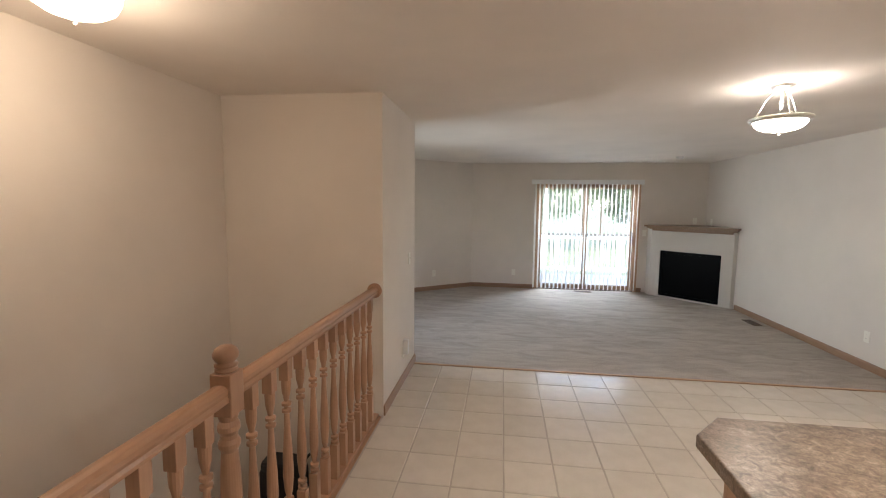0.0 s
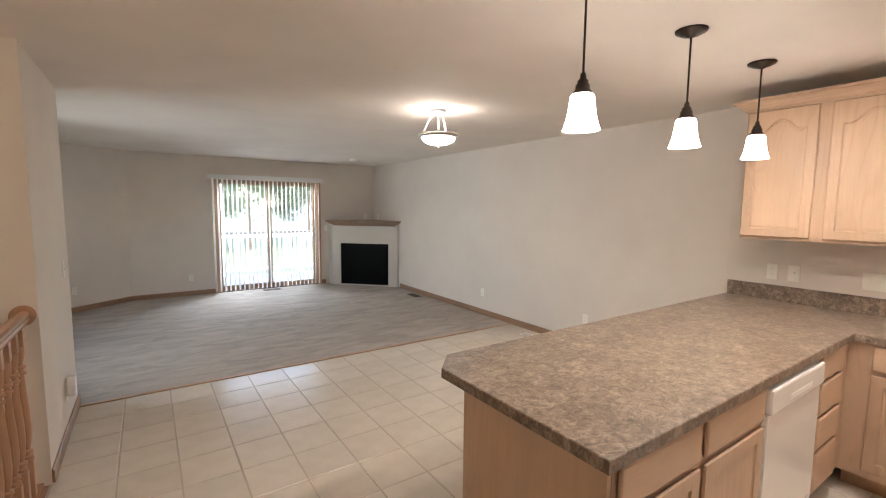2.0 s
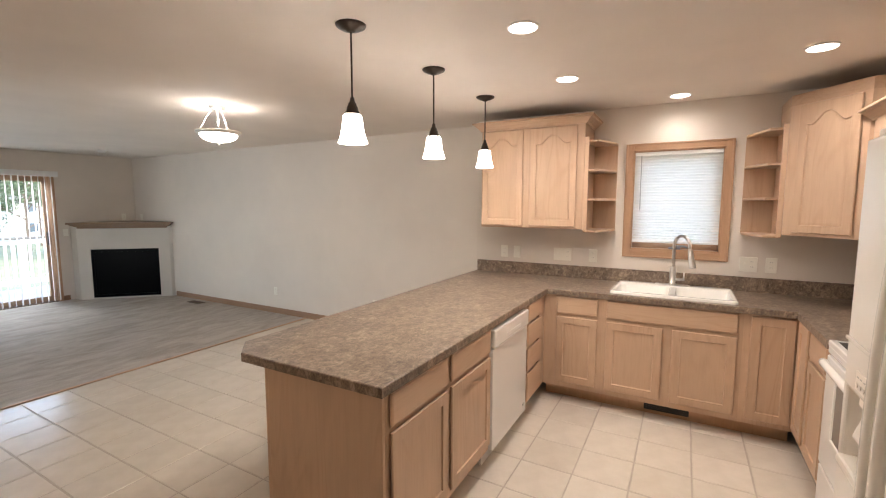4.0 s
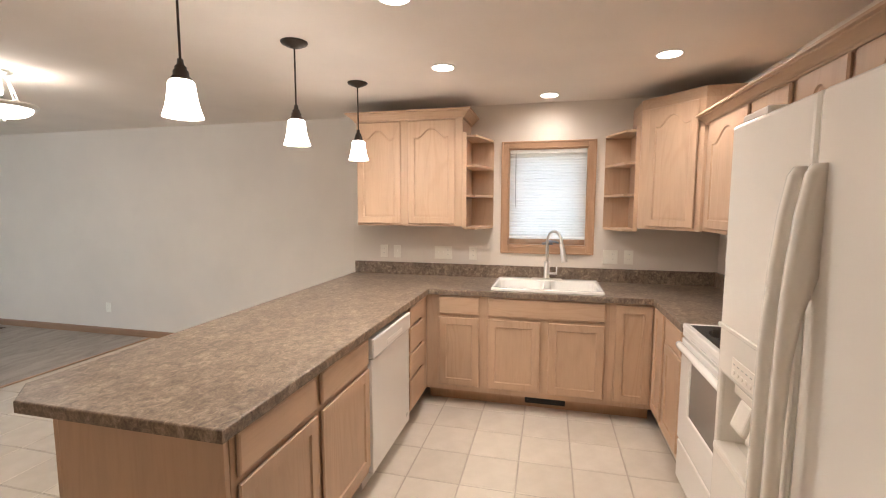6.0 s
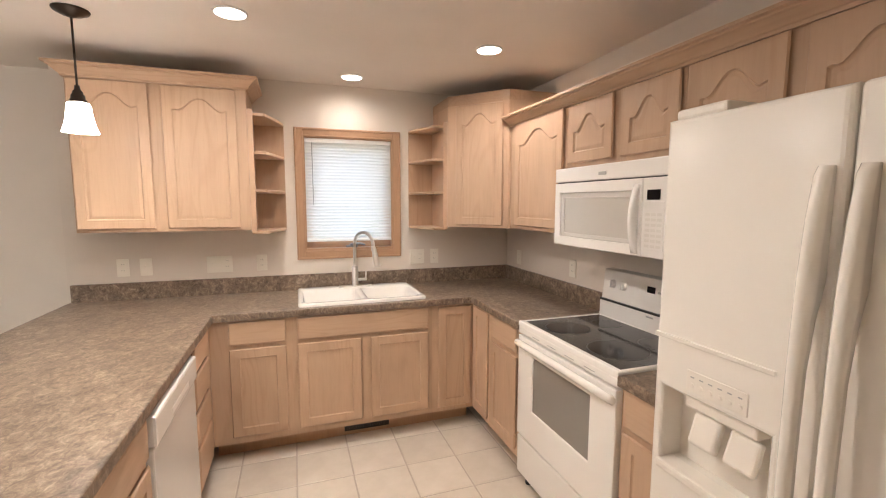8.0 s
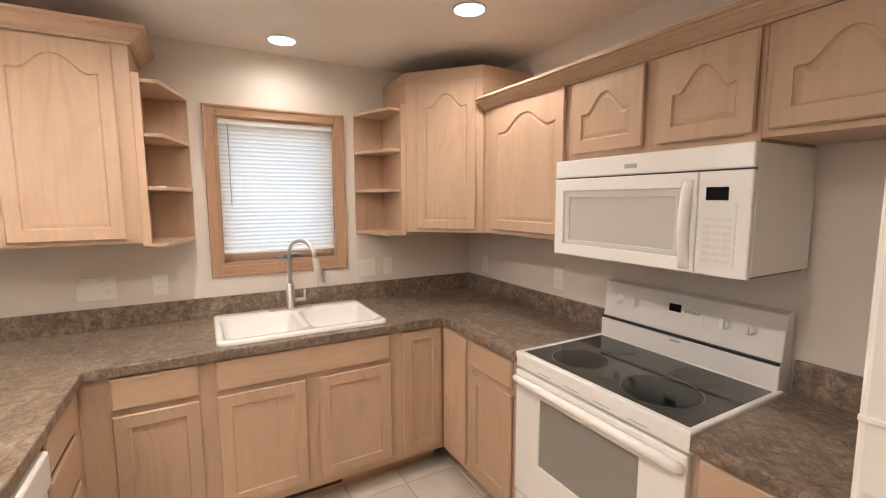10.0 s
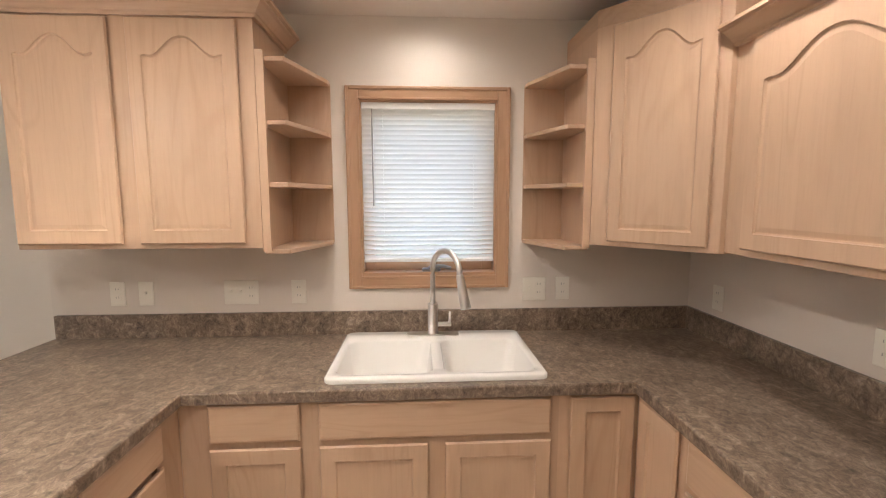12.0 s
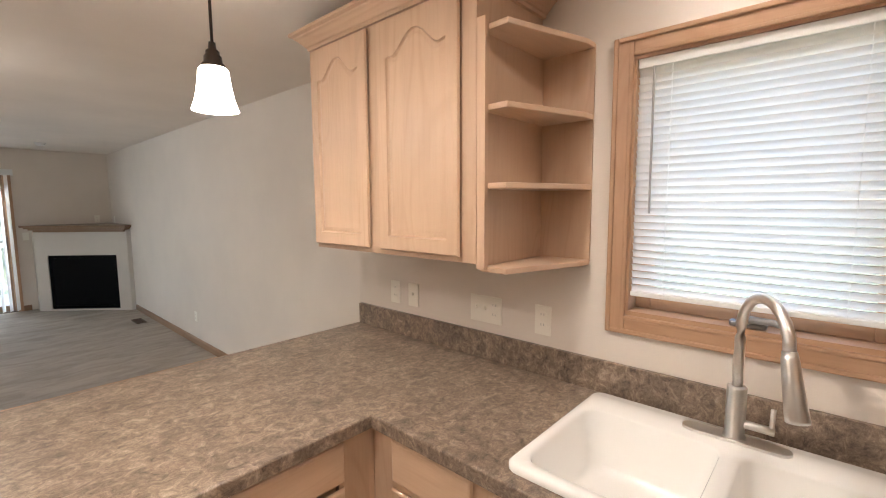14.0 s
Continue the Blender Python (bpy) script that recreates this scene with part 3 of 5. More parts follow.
def corner_shelf(y_in, y_out, label):
    """Open shelves on the sink wall between a cabinet's side and a window."""
    t = thing("corner_shelf", pose(0, 0, 0), label, "shelf", "open corner shelves")
    s = 1 if y_out > y_in else -1
    xf = 3.033 if y_in > 0 else 3.070
    part("back_board", box(XK - 0.008, XK - 0.0005, min(y_in, y_out), max(y_in, y_out), 1.36, 2.09), M_OAK, t)
    part("side_board", box(xf + 0.004, XK - 0.008, min(y_in, y_in + s * 0.008), max(y_in, y_in + s * 0.008), 1.36, 2.09), M_OAK, t)
    part("stile", box(xf - 0.002, xf + 0.016, min(y_in, y_in + s * 0.03), max(y_in, y_in + s * 0.03), 1.36, 2.115), M_OAK, t)
    for z in (1.350, 1.610, 1.845, 2.078):
        poly = [(XK - 0.001, y_in), (xf + 0.016, y_in), (xf + 0.012, y_in + s * 0.100), (XK - 0.055, y_out - s * 0.002), (XK - 0.001, y_out - s * 0.002)]
        part("shelf", prism(poly if s < 0 else poly[::-1], z, z + 0.018, 0.003), M_OAKX, t)
    return t


corner_shelf(0.518, 0.318, "open light oak corner shelf with four empty shelves")
corner_shelf(-0.7885, -0.588, "open light oak corner shelf beside the corner cabinet")

# ---- kitchen window ----
window = thing("window_1", pose(XK, -0.135, 0, 0, 0, -90), "oak-cased kitchen window behind a closed white mini blind", "window", "", "structure")
hw, zb, zt = 0.325, WIN[2], WIN[3]
for x0, x1, z0, z1, mat in ((-hw - 0.062, -hw, zb - 0.062, zt + 0.062, M_TRIM), (hw, hw + 0.062, zb - 0.062, zt + 0.062, M_TRIM),
                            (-hw, hw, zt, zt + 0.062, M_TRIMX), (-hw, hw, zb - 0.062, zb, M_TRIMX)):
    cs = box(x0, x1, -0.013, -0.0005, z0, z1, 0.003)
    if x1 - x0 < z1 - z0 and x1 - x0 < 0.1:
        o = x0 if x0 < 0 else x1 - 0.016
        i = x1 - 0.012 if x0 < 0 else x0
        box(o, o + 0.016, -0.020, -0.0125, z0, z1, 0.004, cs)
        box(i, i + 0.012, -0.017, -0.0125, z0 + 0.05, z1 - 0.05, 0.003, cs)
    else:
        o = z1 - 0.016 if z0 > 1.5 else z0
        i = z0 if z0 > 1.5 else z1 - 0.012
        box(x0 - 0.046, x1 + 0.046, -0.0199, -0.0125, o, o + 0.016, 0.004, cs)
        box(x0 - 0.001, x1 + 0.001, -0.0169, -0.0125, i, i + 0.012, 0.003, cs)
    part("casing", cs, mat, window)
for x0, x1, z0, z1, mat in ((-hw, -hw + 0.008, zb, zt, M_TRIM), (hw - 0.008, hw, zb, zt, M_TRIM), (-hw + 0.008, hw - 0.008, zt - 0.008, zt, M_TRIMX), (-hw + 0.008, hw - 0.008, zb, zb + 0.015, M_TRIMX)):
    part("jamb", box(x0, x1, -0.004, 0.135, z0, z1), mat, window)
for x0, x1, z0, z1, mat in ((-hw + 0.008, -hw + 0.055, zb + 0.015, zt - 0.008, M_TRIM), (hw - 0.055, hw - 0.008, zb + 0.015, zt - 0.008, M_TRIM),
                            (-hw + 0.055, hw - 0.055, zt - 0.055, zt - 0.008, M_TRIMX), (-hw + 0.055, hw - 0.055, zb + 0.015, zb + 0.06, M_TRIMX)):
    part("sash", box(x0, x1, 0.07, 0.11, z0, z1, 0.003), mat, window)
pane = part("pane", box(-hw + 0.055, hw - 0.055, 0.088, 0.092, zb + 0.06, zt - 0.055), M_GLASS, window)
pane.visible_shadow = False
crank = part("crank", tube([(0.0, 0.02, zb + 0.030), (0.02, -0.006, zb + 0.044), (0.07, -0.014, zb + 0.046), (0.105, -0.010, zb + 0.034)], lambda u: 0.012 - 0.004 * u, 12), M_STEEL, window, "grey metal window crank", True)
part("crank_base", box(-0.035, 0.055, 0.004, 0.03, zb + 0.0155, zb + 0.034, 0.006), M_STEEL, crank)


def translucent(name, rgb, amount):
    m = material(name, rgb, 0.5)
    nt = m.node_tree
    t = node(m, "ShaderNodeBsdfTranslucent", Color=(*rgb, 1))
    mix = nt.nodes.new("ShaderNodeMixShader")
    mix.inputs[0].default_value = amount
    nt.links.new(nt.nodes["Principled BSDF"].outputs[0], mix.inputs[1])
    nt.links.new(t.outputs[0], mix.inputs[2])
    nt.links.new(mix.outputs[0], nt.nodes["Material Output"].inputs[0])
    return m


M_SLAT = translucent("blind_slat", (0.86, 0.85, 0.83), 0.20)
M_VANE = translucent("vertical_vane", (0.84, 0.82, 0.78), 0.38)
blind = thing("window_blind", pose(XK, -0.135, 0, 0, 0, -90), "white aluminium mini blind, slats tilted nearly shut", "blind")
bw = hw - 0.010
part("head_rail", box(-bw, bw, 0.000, 0.030, zt - 0.040, zt - 0.009, 0.003), M_BLIND, blind)
slat = bmesh.new()
for i in range(5):
    a = (i - 2) / 2
    for x in (-bw, bw):
        slat.verts.new((x, 0.0, 0.0125 * a))
slat.verts.ensure_lookup_table()
for i in range(5):
    a = (i - 2) / 2
    for k in range(2):
        slat.verts[2 * i + k].co.y = 0.0042 * (1 - a * a)
for i in range(4):
    slat.faces.new([slat.verts[j] for j in (2 * i, 2 * i + 1, 2 * i + 3, 2 * i + 2)])
slat_mesh = mesh_of("slat", slat, M_SLAT, True)
z = zt - 0.052
while z > zb + 0.075:
    ob = new("slat", slat_mesh)
    ob.parent = blind
    ob.matrix_local = pose(0, 0.014, z, 27, 0, 0)
    z -= 0.0228
part("bottom_rail", box(-bw, bw, 0.004, 0.024, z - 0.004, z + 0.012, 0.003), M_BLIND, blind)
part("tilt_wand", tube([(-bw + 0.05, -0.006, zt - 0.04), (-bw + 0.052, -0.007, zt - 0.49)], 0.0035, 8), M_GREY, blind)
for x in (-bw + 0.1, bw - 0.1):
    part("ladder_cord", box(x - 0.001, x + 0.001, -0.001, 0.001, z, zt - 0.040), M_BLIND, blind)


# ---- range, microwave, refrigerator, dishwasher ----
def oven_range():
    """Local frame: x to the viewer's right, front at y = 0, floor at z = 0."""
    w = 0.762
    t = thing("kitchen_range", pose(RX0, -0.860, 0, 0, 0, 180), "white electric range with a black glass cooktop", "range")
    part("body", box(0, w, 0.03, 0.59, 0.06, 0.895, 0.004), M_WHITE, t)
    part("storage_drawer", box(0.004, w - 0.004, 0.0, 0.03, 0.075, 0.288, 0.008), M_WHITE, t)
    dr = slab([0.004, 0.15, 0.605, w - 0.004], [0.298, 0.475, 0.762, 0.845], lambda x, y: not (0.15 < x < 0.605 and 0.475 < y < 0.762), 0, 0.036, 0.006)
    bmesh.ops.transform(dr, matrix=Matrix(((1, 0, 0, 0), (0, 0, -1, 0.034), (0, 1, 0, 0), (0, 0, 0, 1))), verts=dr.verts[:])
    d = part("oven_door", dr, M_WHITE, t)
    part("oven_window", box(0.145, 0.610, 0.006, 0.012, 0.470, 0.767), M_OVEN, d, "dark tinted oven window")
    part("handle", tube([(0.02, 0.0, 0.800), (0.03, -0.022, 0.812), (0.08, -0.030, 0.818), (w / 2, -0.034, 0.822), (w - 0.08, -0.030, 0.818), (w - 0.03, -0.022, 0.812), (w - 0.02, 0.0, 0.800)], 0.018, 14), M_WHITE, d, smooth=True)
    for k in range(4):
        part("vent_slot", box(0.14 + 0.14 * k, 0.21 + 0.14 * k, -0.0015, 0.002, 0.870, 0.873), M_GREY, t)
    part("front_lip", box(0.0, w, 0.0, 0.03, 0.855, 0.895, 0.006), M_WHITE, t)
    part("cooktop_frame", slab([0, 0.022, w - 0.022, w], [0.0, 0.03, 0.50, 0.53], lambda x, y: x < 0.022 or x > w - 0.022 or y < 0.03 or y > 0.5, 0.894, 0.921, 0.007), M_WHITE, t)
    ct = part("cooktop", box(0.022, w - 0.022, 0.03, 0.50, 0.896, 0.9175), M_COOK, t, "black glass cooktop")
    for x, y, r in ((0.196, 0.172, 0.112), (0.548, 0.182, 0.130), (0.196, 0.405, 0.076), (0.550, 0.402, 0.087)):
        part("burner", lathe([(0.0, 0.9176), (r, 0.9176), (r, 0.9181), (0.0, 0.9181)], 40, (x, y)), M_BURN, ct, "dark burner ring")
        rg = bmesh.new()
        ring_faces(rg, [([((r - q) * math.cos(2 * math.pi * k / 40) + x, (r - q) * math.sin(2 * math.pi * k / 40) + y) for k in range(40)], 0.9184) for q in (0.0, 0.003)])
        part("ring_mark", rg, M_MARK, ct)
    prof = [(0.59, 0.90), (0.507, 0.90), (0.509, 1.00), (0.519, 1.012), (0.523, 1.03), (0.538, 1.178), (0.59, 1.184)]
    bg = bmesh.new()
    rows = [[bg.verts.new((x, y, z)) for y, z in prof] for x in (0.012, w - 0.012)]
    for k in range(len(prof)):
        bg.faces.new((rows[0][k], rows[0][(k + 1) % len(prof)], rows[1][(k + 1) % len(prof)], rows[1][k]))
    bg.faces.new(rows[0])
    bg.faces.new(rows[1])
    bmesh.ops.recalc_face_normals(bg, faces=bg.faces[:])
    bmesh.ops.bevel(bg, geom=bg.edges[:], offset=0.004, segments=2, profile=0.5, affect="EDGES")
    g = part("backguard", bg, M_WHITE, t)
    tilt = pose(0, 0.5305, 1.105, -5.8, 0, 0)

    def on_guard(name, bm, mat, label=""):
        bmesh.ops.transform(bm, matrix=tilt, verts=bm.verts[:])
        return part(name, bm, mat, g, label, False)
    for x in (0.092, 0.176, 0.560, 0.644):
        kn = lathe([(0.024, 0.0), (0.024, 0.003), (0.020, 0.007), (0.017, 0.016), (0.0, 0.017)], 24)
        bmesh.ops.transform(kn, matrix=pose(x, 0, 0, 90, 0, 0), verts=kn.verts[:])
        box(x - 0.006, x + 0.006, -0.027, -0.014, -0.019, 0.019, 0.003, kn)
        on_guard("knob", kn, M_WHITE2)
    on_guard("display", box(0.337, 0.388, -0.003, 0.0, 0.0, 0.032), M_BLACK, "black clock display")
    on_guard("control_field", box(0.25, 0.48, -0.0015, 0.0, -0.045, 0.045, 0.0005), M_WHITE2)
    for k in range(5):
        on_guard("button", box(0.405 + 0.013 * k, 0.414 + 0.013 * k, -0.0035, -0.001, 0.004, 0.015), M_GREY)
    part("badge", box(w / 2 - 0.022, w / 2 + 0.022, 0.5065, 0.52, 0.985, 0.993, 0.001), M_GREY, t)
    part("shadow_gap", box(0.014, w - 0.014, 0.5075, 0.53, 1.006, 1.0165), M_DARK, t)
    for x in (0.04, w - 0.04):
        for y in (0.06, 0.55):
            part("foot", lathe([(0.018, 0.0), (0.02, 0.012), (0.012, 0.06)], 12, (x, y)), M_DARK, t)
    return t


def tinted(name, rgb, rough):
    return material(name, rgb, rough)


M_OVEN = tinted("oven_glass", (0.27, 0.25, 0.225), 0.07)
M_COOK = tinted("cooktop_glass", (0.062, 0.060, 0.058), 0.08)
M_MARK = tinted("ring_print", (0.17, 0.17, 0.165), 0.2)
M_BURN = tinted("burner_glass", (0.003, 0.003, 0.004), 0.10)
M_MWGLASS = tinted("microwave_window", (0.56, 0.53, 0.48), 0.12)


oven_range()


def microwave():
    w, h, z0 = 0.780, 0.396, 1.329
    t = thing("microwave_oven", pose(2.115, -1.070, 0, 0, 0, 180), "white over-the-range microwave oven under the cabinets", "microwave")
    part("body", box(0, w, 0.02, 0.38, z0 + 0.006, z0 + h, 0.004), M_WHITE, t)
    part("vent_grille", box(0, w, -0.002, 0.03, z0 + h - 0.072, z0 + h, 0.006), M_WHITE, t)
    part("gap", box(0.002, w - 0.002, 0.012, 0.022, z0 + h - 0.078, z0 + h - 0.070), M_DARK, t)
    zt_ = z0 + h - 0.077
    xa, xb, za, zc = 0.050, 0.572, z0 + 0.048, zt_ - 0.050
    d = slab([0.0, xa, xb, 0.622], [z0, za, zc, zt_], lambda x, y: not (xa < x < xb and za < y < zc), 0, 0.022, 0.005)
    bmesh.ops.transform(d, matrix=Matrix(((1, 0, 0, 0), (0, 0, -1, 0.02), (0, 1, 0, 0), (0, 0, 0, 1))), verts=d.verts[:])
    door = part("door", d, M_WHITE, t)
    part("door_window", box(xa - 0.001, xb + 0.001, 0.008, 0.014, za - 0.001, zc + 0.001), M_MWGLASS, door, "grey screened door window")
    part("window_rim", slab([xa + 0.001, xa + 0.030, xb - 0.024, xb - 0.001], [za + 0.001, za + 0.018, zc - 0.026, zc - 0.001], lambda x, y: x < xa + 0.030 or x > xb - 0.024 or y < za + 0.018 or y > zc - 0.026, 0, 0.004, 0.002), M_RIM, door).matrix_local = Matrix(((1, 0, 0, 0), (0, 0, -1, 0.008), (0, 1, 0, 0), (0, 0, 0, 1)))
    grip = bmesh.new()
    loops = []
    for k in range(13):
        u = k / 6 - 1
        zz, bow, half = z0 + 0.153 + 0.142 * u, 0.030 * (1 - u * u), 0.015 + 0.004 * u * u
        loops.append([grip.verts.new(c) for c in ((0.592 - half, 0.004, zz), (0.592 - half, -0.002 - bow * 0.8, zz), (0.592 - half * 0.55, -0.006 - bow, zz), (0.592 + half * 0.55, -0.006 - bow, zz), (0.592 + half, -0.002 - bow * 0.8, zz), (0.592 + half, 0.004, zz))])
    for p, q in zip(loops, loops[1:]):
        for k in range(6):
            grip.faces.new((p[k], p[(k + 1) % 6], q[(k + 1) % 6], q[k]))
    grip.faces.new(loops[0])
    grip.faces.new(loops[-1])
    bmesh.ops.recalc_face_normals(grip, faces=grip.faces[:])
    part("handle", grip, M_WHITE, door, smooth=True)
    part("control_panel", box(0.625, w, -0.002, 0.02, z0, zt_, 0.005), M_WHITE, t)
    part("key_field", box(0.640, 0.742, -0.004, -0.001, z0 + 0.03, zt_ - 0.095, 0.001), M_KEYF, t)
    part("display", box(0.652, 0.717, -0.005, -0.001, zt_ - 0.088, zt_ - 0.048), M_BLACK, t, "black clock display")
    for r in range(7):
        for c in range(3):
            part("key", box(0.648 + 0.030 * c, 0.672 + 0.030 * c, -0.0048, -0.0035, z0 + 0.042 + 0.021 * r, z0 + 0.053 + 0.021 * r), M_KEY, t)
    part("badge", box(w / 2 - 0.04, w / 2 + 0.012, -0.0035, 0.0, z0 + h - 0.05, z0 + h - 0.035, 0.001), M_GREY, t)
    part("base_plate", box(0.02, w - 0.02, 0.05, 0.4, z0 - 0.003, z0 + 0.008), M_DARK, t)
    return t


M_RIM = material("window_mask", (0.62, 0.59, 0.55), 0.3)
M_KEY = material("key_print", (0.73, 0.70, 0.65), 0.4)
M_KEYF = material("key_membrane", (0.80, 0.77, 0.73), 0.4)
microwave()


def fridge():
    w, h, seam = 0.905, 1.748, 0.386
    t = thing("refrigerator", pose(0.943, -0.622, 0, 0, 0, 180), "white side-by-side refrigerator with an ice dispenser", "refrigerator")
    part("cabinet", box(0.004, w - 0.004, 0.075, 0.80, 0.03, h - 0.015, 0.004), M_FRIDGE, t)
    part("base_grille", box(0.02, w - 0.02, 0.03, 0.08, 0.0, 0.075, 0.004), M_FRIDGE2, t)
    zs = [0.085, 0.885, 1.080, h]
    xs = [0.0, 0.030, 0.296, seam - 0.003]
    d = slab(xs, zs, lambda x, y: not (0.030 < x < 0.296 and 0.885 < y < 1.080), 0, 0.07, 0.012)
    bmesh.ops.transform(d, matrix=Matrix(((1, 0, 0, 0), (0, 0, -1, 0.07), (0, 1, 0, 0), (0, 0, 0, 1))), verts=d.verts[:])
    fd = part("freezer_door", d, M_FRIDGE, t)
    part("dispenser_recess", box(0.025, 0.30, 0.0695, 0.074, 0.87, 1.09), M_FRIDGE2, fd)
    part("dispenser_tray", box(0.020, 0.31, -0.008, 0.05, 0.860, 0.886, 0.008), M_FRIDGE2, fd)
    for x in (0.115, 0.205):
        pd = box(x - 0.005, x + 0.067, 0.014, 0.034, 0.965, 1.045, 0.009, None, 3)
        bmesh.ops.transform(pd, matrix=Matrix.Translation((0, 0.03, 1.03)) @ Matrix.Rotation(radians(-18), 4, "X") @ Matrix.Translation((0, -0.03, -1.03)), verts=pd.verts[:])
        part("dispenser_paddle", pd, M_FRIDGE2, fd)
    part("dispenser_spout", box(0.085, 0.265, 0.012, 0.06, 1.050, 1.079, 0.006), M_FRIDGE2, fd)
    part("panel_ridge", box(0.002, 0.300, -0.005, 0.004, 1.208, 1.219, 0.002), M_FRIDGE, fd)
    part("control_strip", box(0.100, 0.250, -0.0025, 0.002, 1.100, 1.150, 0.001), M_FRIDGE2, fd)
    for k in range(6):
        part("button", lathe([(0.0065, 0.0), (0.0065, 0.002), (0.0, 0.0025)], 14), M_FRIDGE2, fd).matrix_local = pose(0.116 + 0.0235 * k, -0.0025, 1.115, 90, 0, 0)
        part("label_bar", box(0.111 + 0.0235 * k, 0.121 + 0.0235 * k, -0.0032, -0.002, 1.134, 1.137), M_GREY, fd)
    rd = part("fridge_door", box(seam + 0.003, w, 0.0, 0.07, 0.085, h, 0.012, None, 3), M_FRIDGE, t)
    for p, x in ((fd, seam - 0.030), (rd, seam + 0.032)):
        hb = bmesh.new()
        loops = []
        for zz, yf, yb in ((0.44, -0.012, 0.004), (0.46, -0.026, 0.004), (0.55, -0.042, 0.003), (0.62, -0.048, -0.012), (0.72, -0.053, -0.028), (0.90, -0.056, -0.034), (1.10, -0.056, -0.034), (1.25, -0.054, -0.030),
                           (1.34, -0.051, -0.018), (1.42, -0.047, 0.003), (1.52, -0.038, 0.004), (1.595, -0.026, 0.004), (1.612, -0.016, 0.004)):
            loops.append([hb.verts.new(p) for p in ((x - 0.012, yb, zz), (x - 0.012, yf + 0.007, zz), (x - 0.006, yf, zz), (x + 0.006, yf, zz), (x + 0.012, yf + 0.007, zz), (x + 0.012, yb, zz))])
        for a, b in zip(loops, loops[1:]):
            for k in range(6):
                hb.faces.new((a[k], a[(k + 1) % 6], b[(k + 1) % 6], b[k]))
        hb.faces.new(loops[0])
        hb.faces.new(loops[-1])
        part("handle", hb, M_FRIDGE, p, smooth=True)
    part("hinge_cover", box(0.005, 0.14, 0.02, 0.16, h, h + 0.026, 0.008), M_FRIDGE2, t)
    part("hinge_cover", box(w - 0.14, w - 0.005, 0.02, 0.16, h, h + 0.026, 0.008), M_FRIDGE2, t)
    return t


fridge()


def dishwasher():
    w = 0.620
    t = thing("dishwasher", pose(1.664, FY - 0.024, 0), "white built-in dishwasher under the peninsula counter", "dishwasher")
    part("tub", box(0.004, w - 0.004, 0.035, 0.58, 0.10, 0.865), M_WHITE2, t)
    part("door", box(0.0, w, 0.0, 0.034, 0.105, 0.735, 0.006), M_WHITE, t)
    part("control_panel", box(0.0, w, -0.012, 0.034, 0.738, 0.848, 0.010), M_WHITE, t)
    part("handle_recess", box(0.19, 0.45, -0.0135, -0.008, 0.765, 0.790, 0.002), M_WHITE2, t)
    part("badge", box(w - 0.07, w - 0.045, -0.002, 0.001, 0.16, 0.18), M_GREY, t)
    part("kick_plate", box(0.0, w, 0.07, 0.085, 0.0, 0.10), M_WHITE2, t)
    return t


dishwasher()


# ---- lamps ----
def pendant():
    """Hangs from z = 0 down."""
    t = thing("pendant_lamp", pose(*PENDANTS[0], CEIL), "bronze pendant lamp with a lit white bell glass shade", "lamp", "pendants over the peninsula")
    part("canopy", lathe([(0.0, -0.034), (0.012, -0.033), (0.020, -0.030), (0.024, -0.026), (0.045, -0.021), (0.050, -0.016), (0.066, -0.010), (0.070, -0.004), (0.070, -0.0005)], 32), M_BRONZE, t, "", True)
    part("rod", lathe([(0.0045, -0.03), (0.0045, -0.34)], 10), M_BRONZE, t)
    part("socket", lathe([(0.0, -0.325), (0.010, -0.325), (0.012, -0.345), (0.020, -0.352), (0.020, -0.362), (0.026, -0.368), (0.027, -0.384), (0.034, -0.392), (0.038, -0.402), (0.0, -0.403)], 24), M_BRONZE, t, "", True)
    outer = [(0.026, -0.398), (0.037, -0.401), (0.044, -0.410), (0.047, -0.438), (0.051, -0.468), (0.057, -0.497), (0.064, -0.519), (0.069, -0.533)]
    sh = bmesh.new()
    prof = outer + [(r - 0.004, z + 0.001) for r, z in outer[::-1]]
    n = 40
    rows = [[sh.verts.new((r * math.cos(2 * math.pi * k / n), r * math.sin(2 * math.pi * k / n), z)) for k in range(n)] for r, z in prof]
    for a, b in zip(rows, rows[1:]):
        for k in range(n):
            sh.faces.new((a[k], a[(k + 1) % n], b[(k + 1) % n], b[k]))
    part("shade", sh, M_SHADE, t, "lit white bell-shaped glass shade", True)
    return t


first = pendant()
for px, py in PENDANTS[1:]:
    copy_thing(first, pose(px, py, CEIL))

for k, (px, py) in enumerate(CANS):
    t = thing("recessed_light", pose(px, py, CEIL), "lit round recessed ceiling downlight with white trim", "lamp", "recessed downlights")
    part("trim_ring", lathe([(0.074, -0.0005), (0.074, -0.006), (0.066, -0.008), (0.062, -0.002)], 32), M_WHITE2, t)
    part("lens", lathe([(0.0, -0.0085), (0.063, -0.0085), (0.063, -0.005), (0.0, -0.005)], 32), M_LENS, t, "glowing lens")


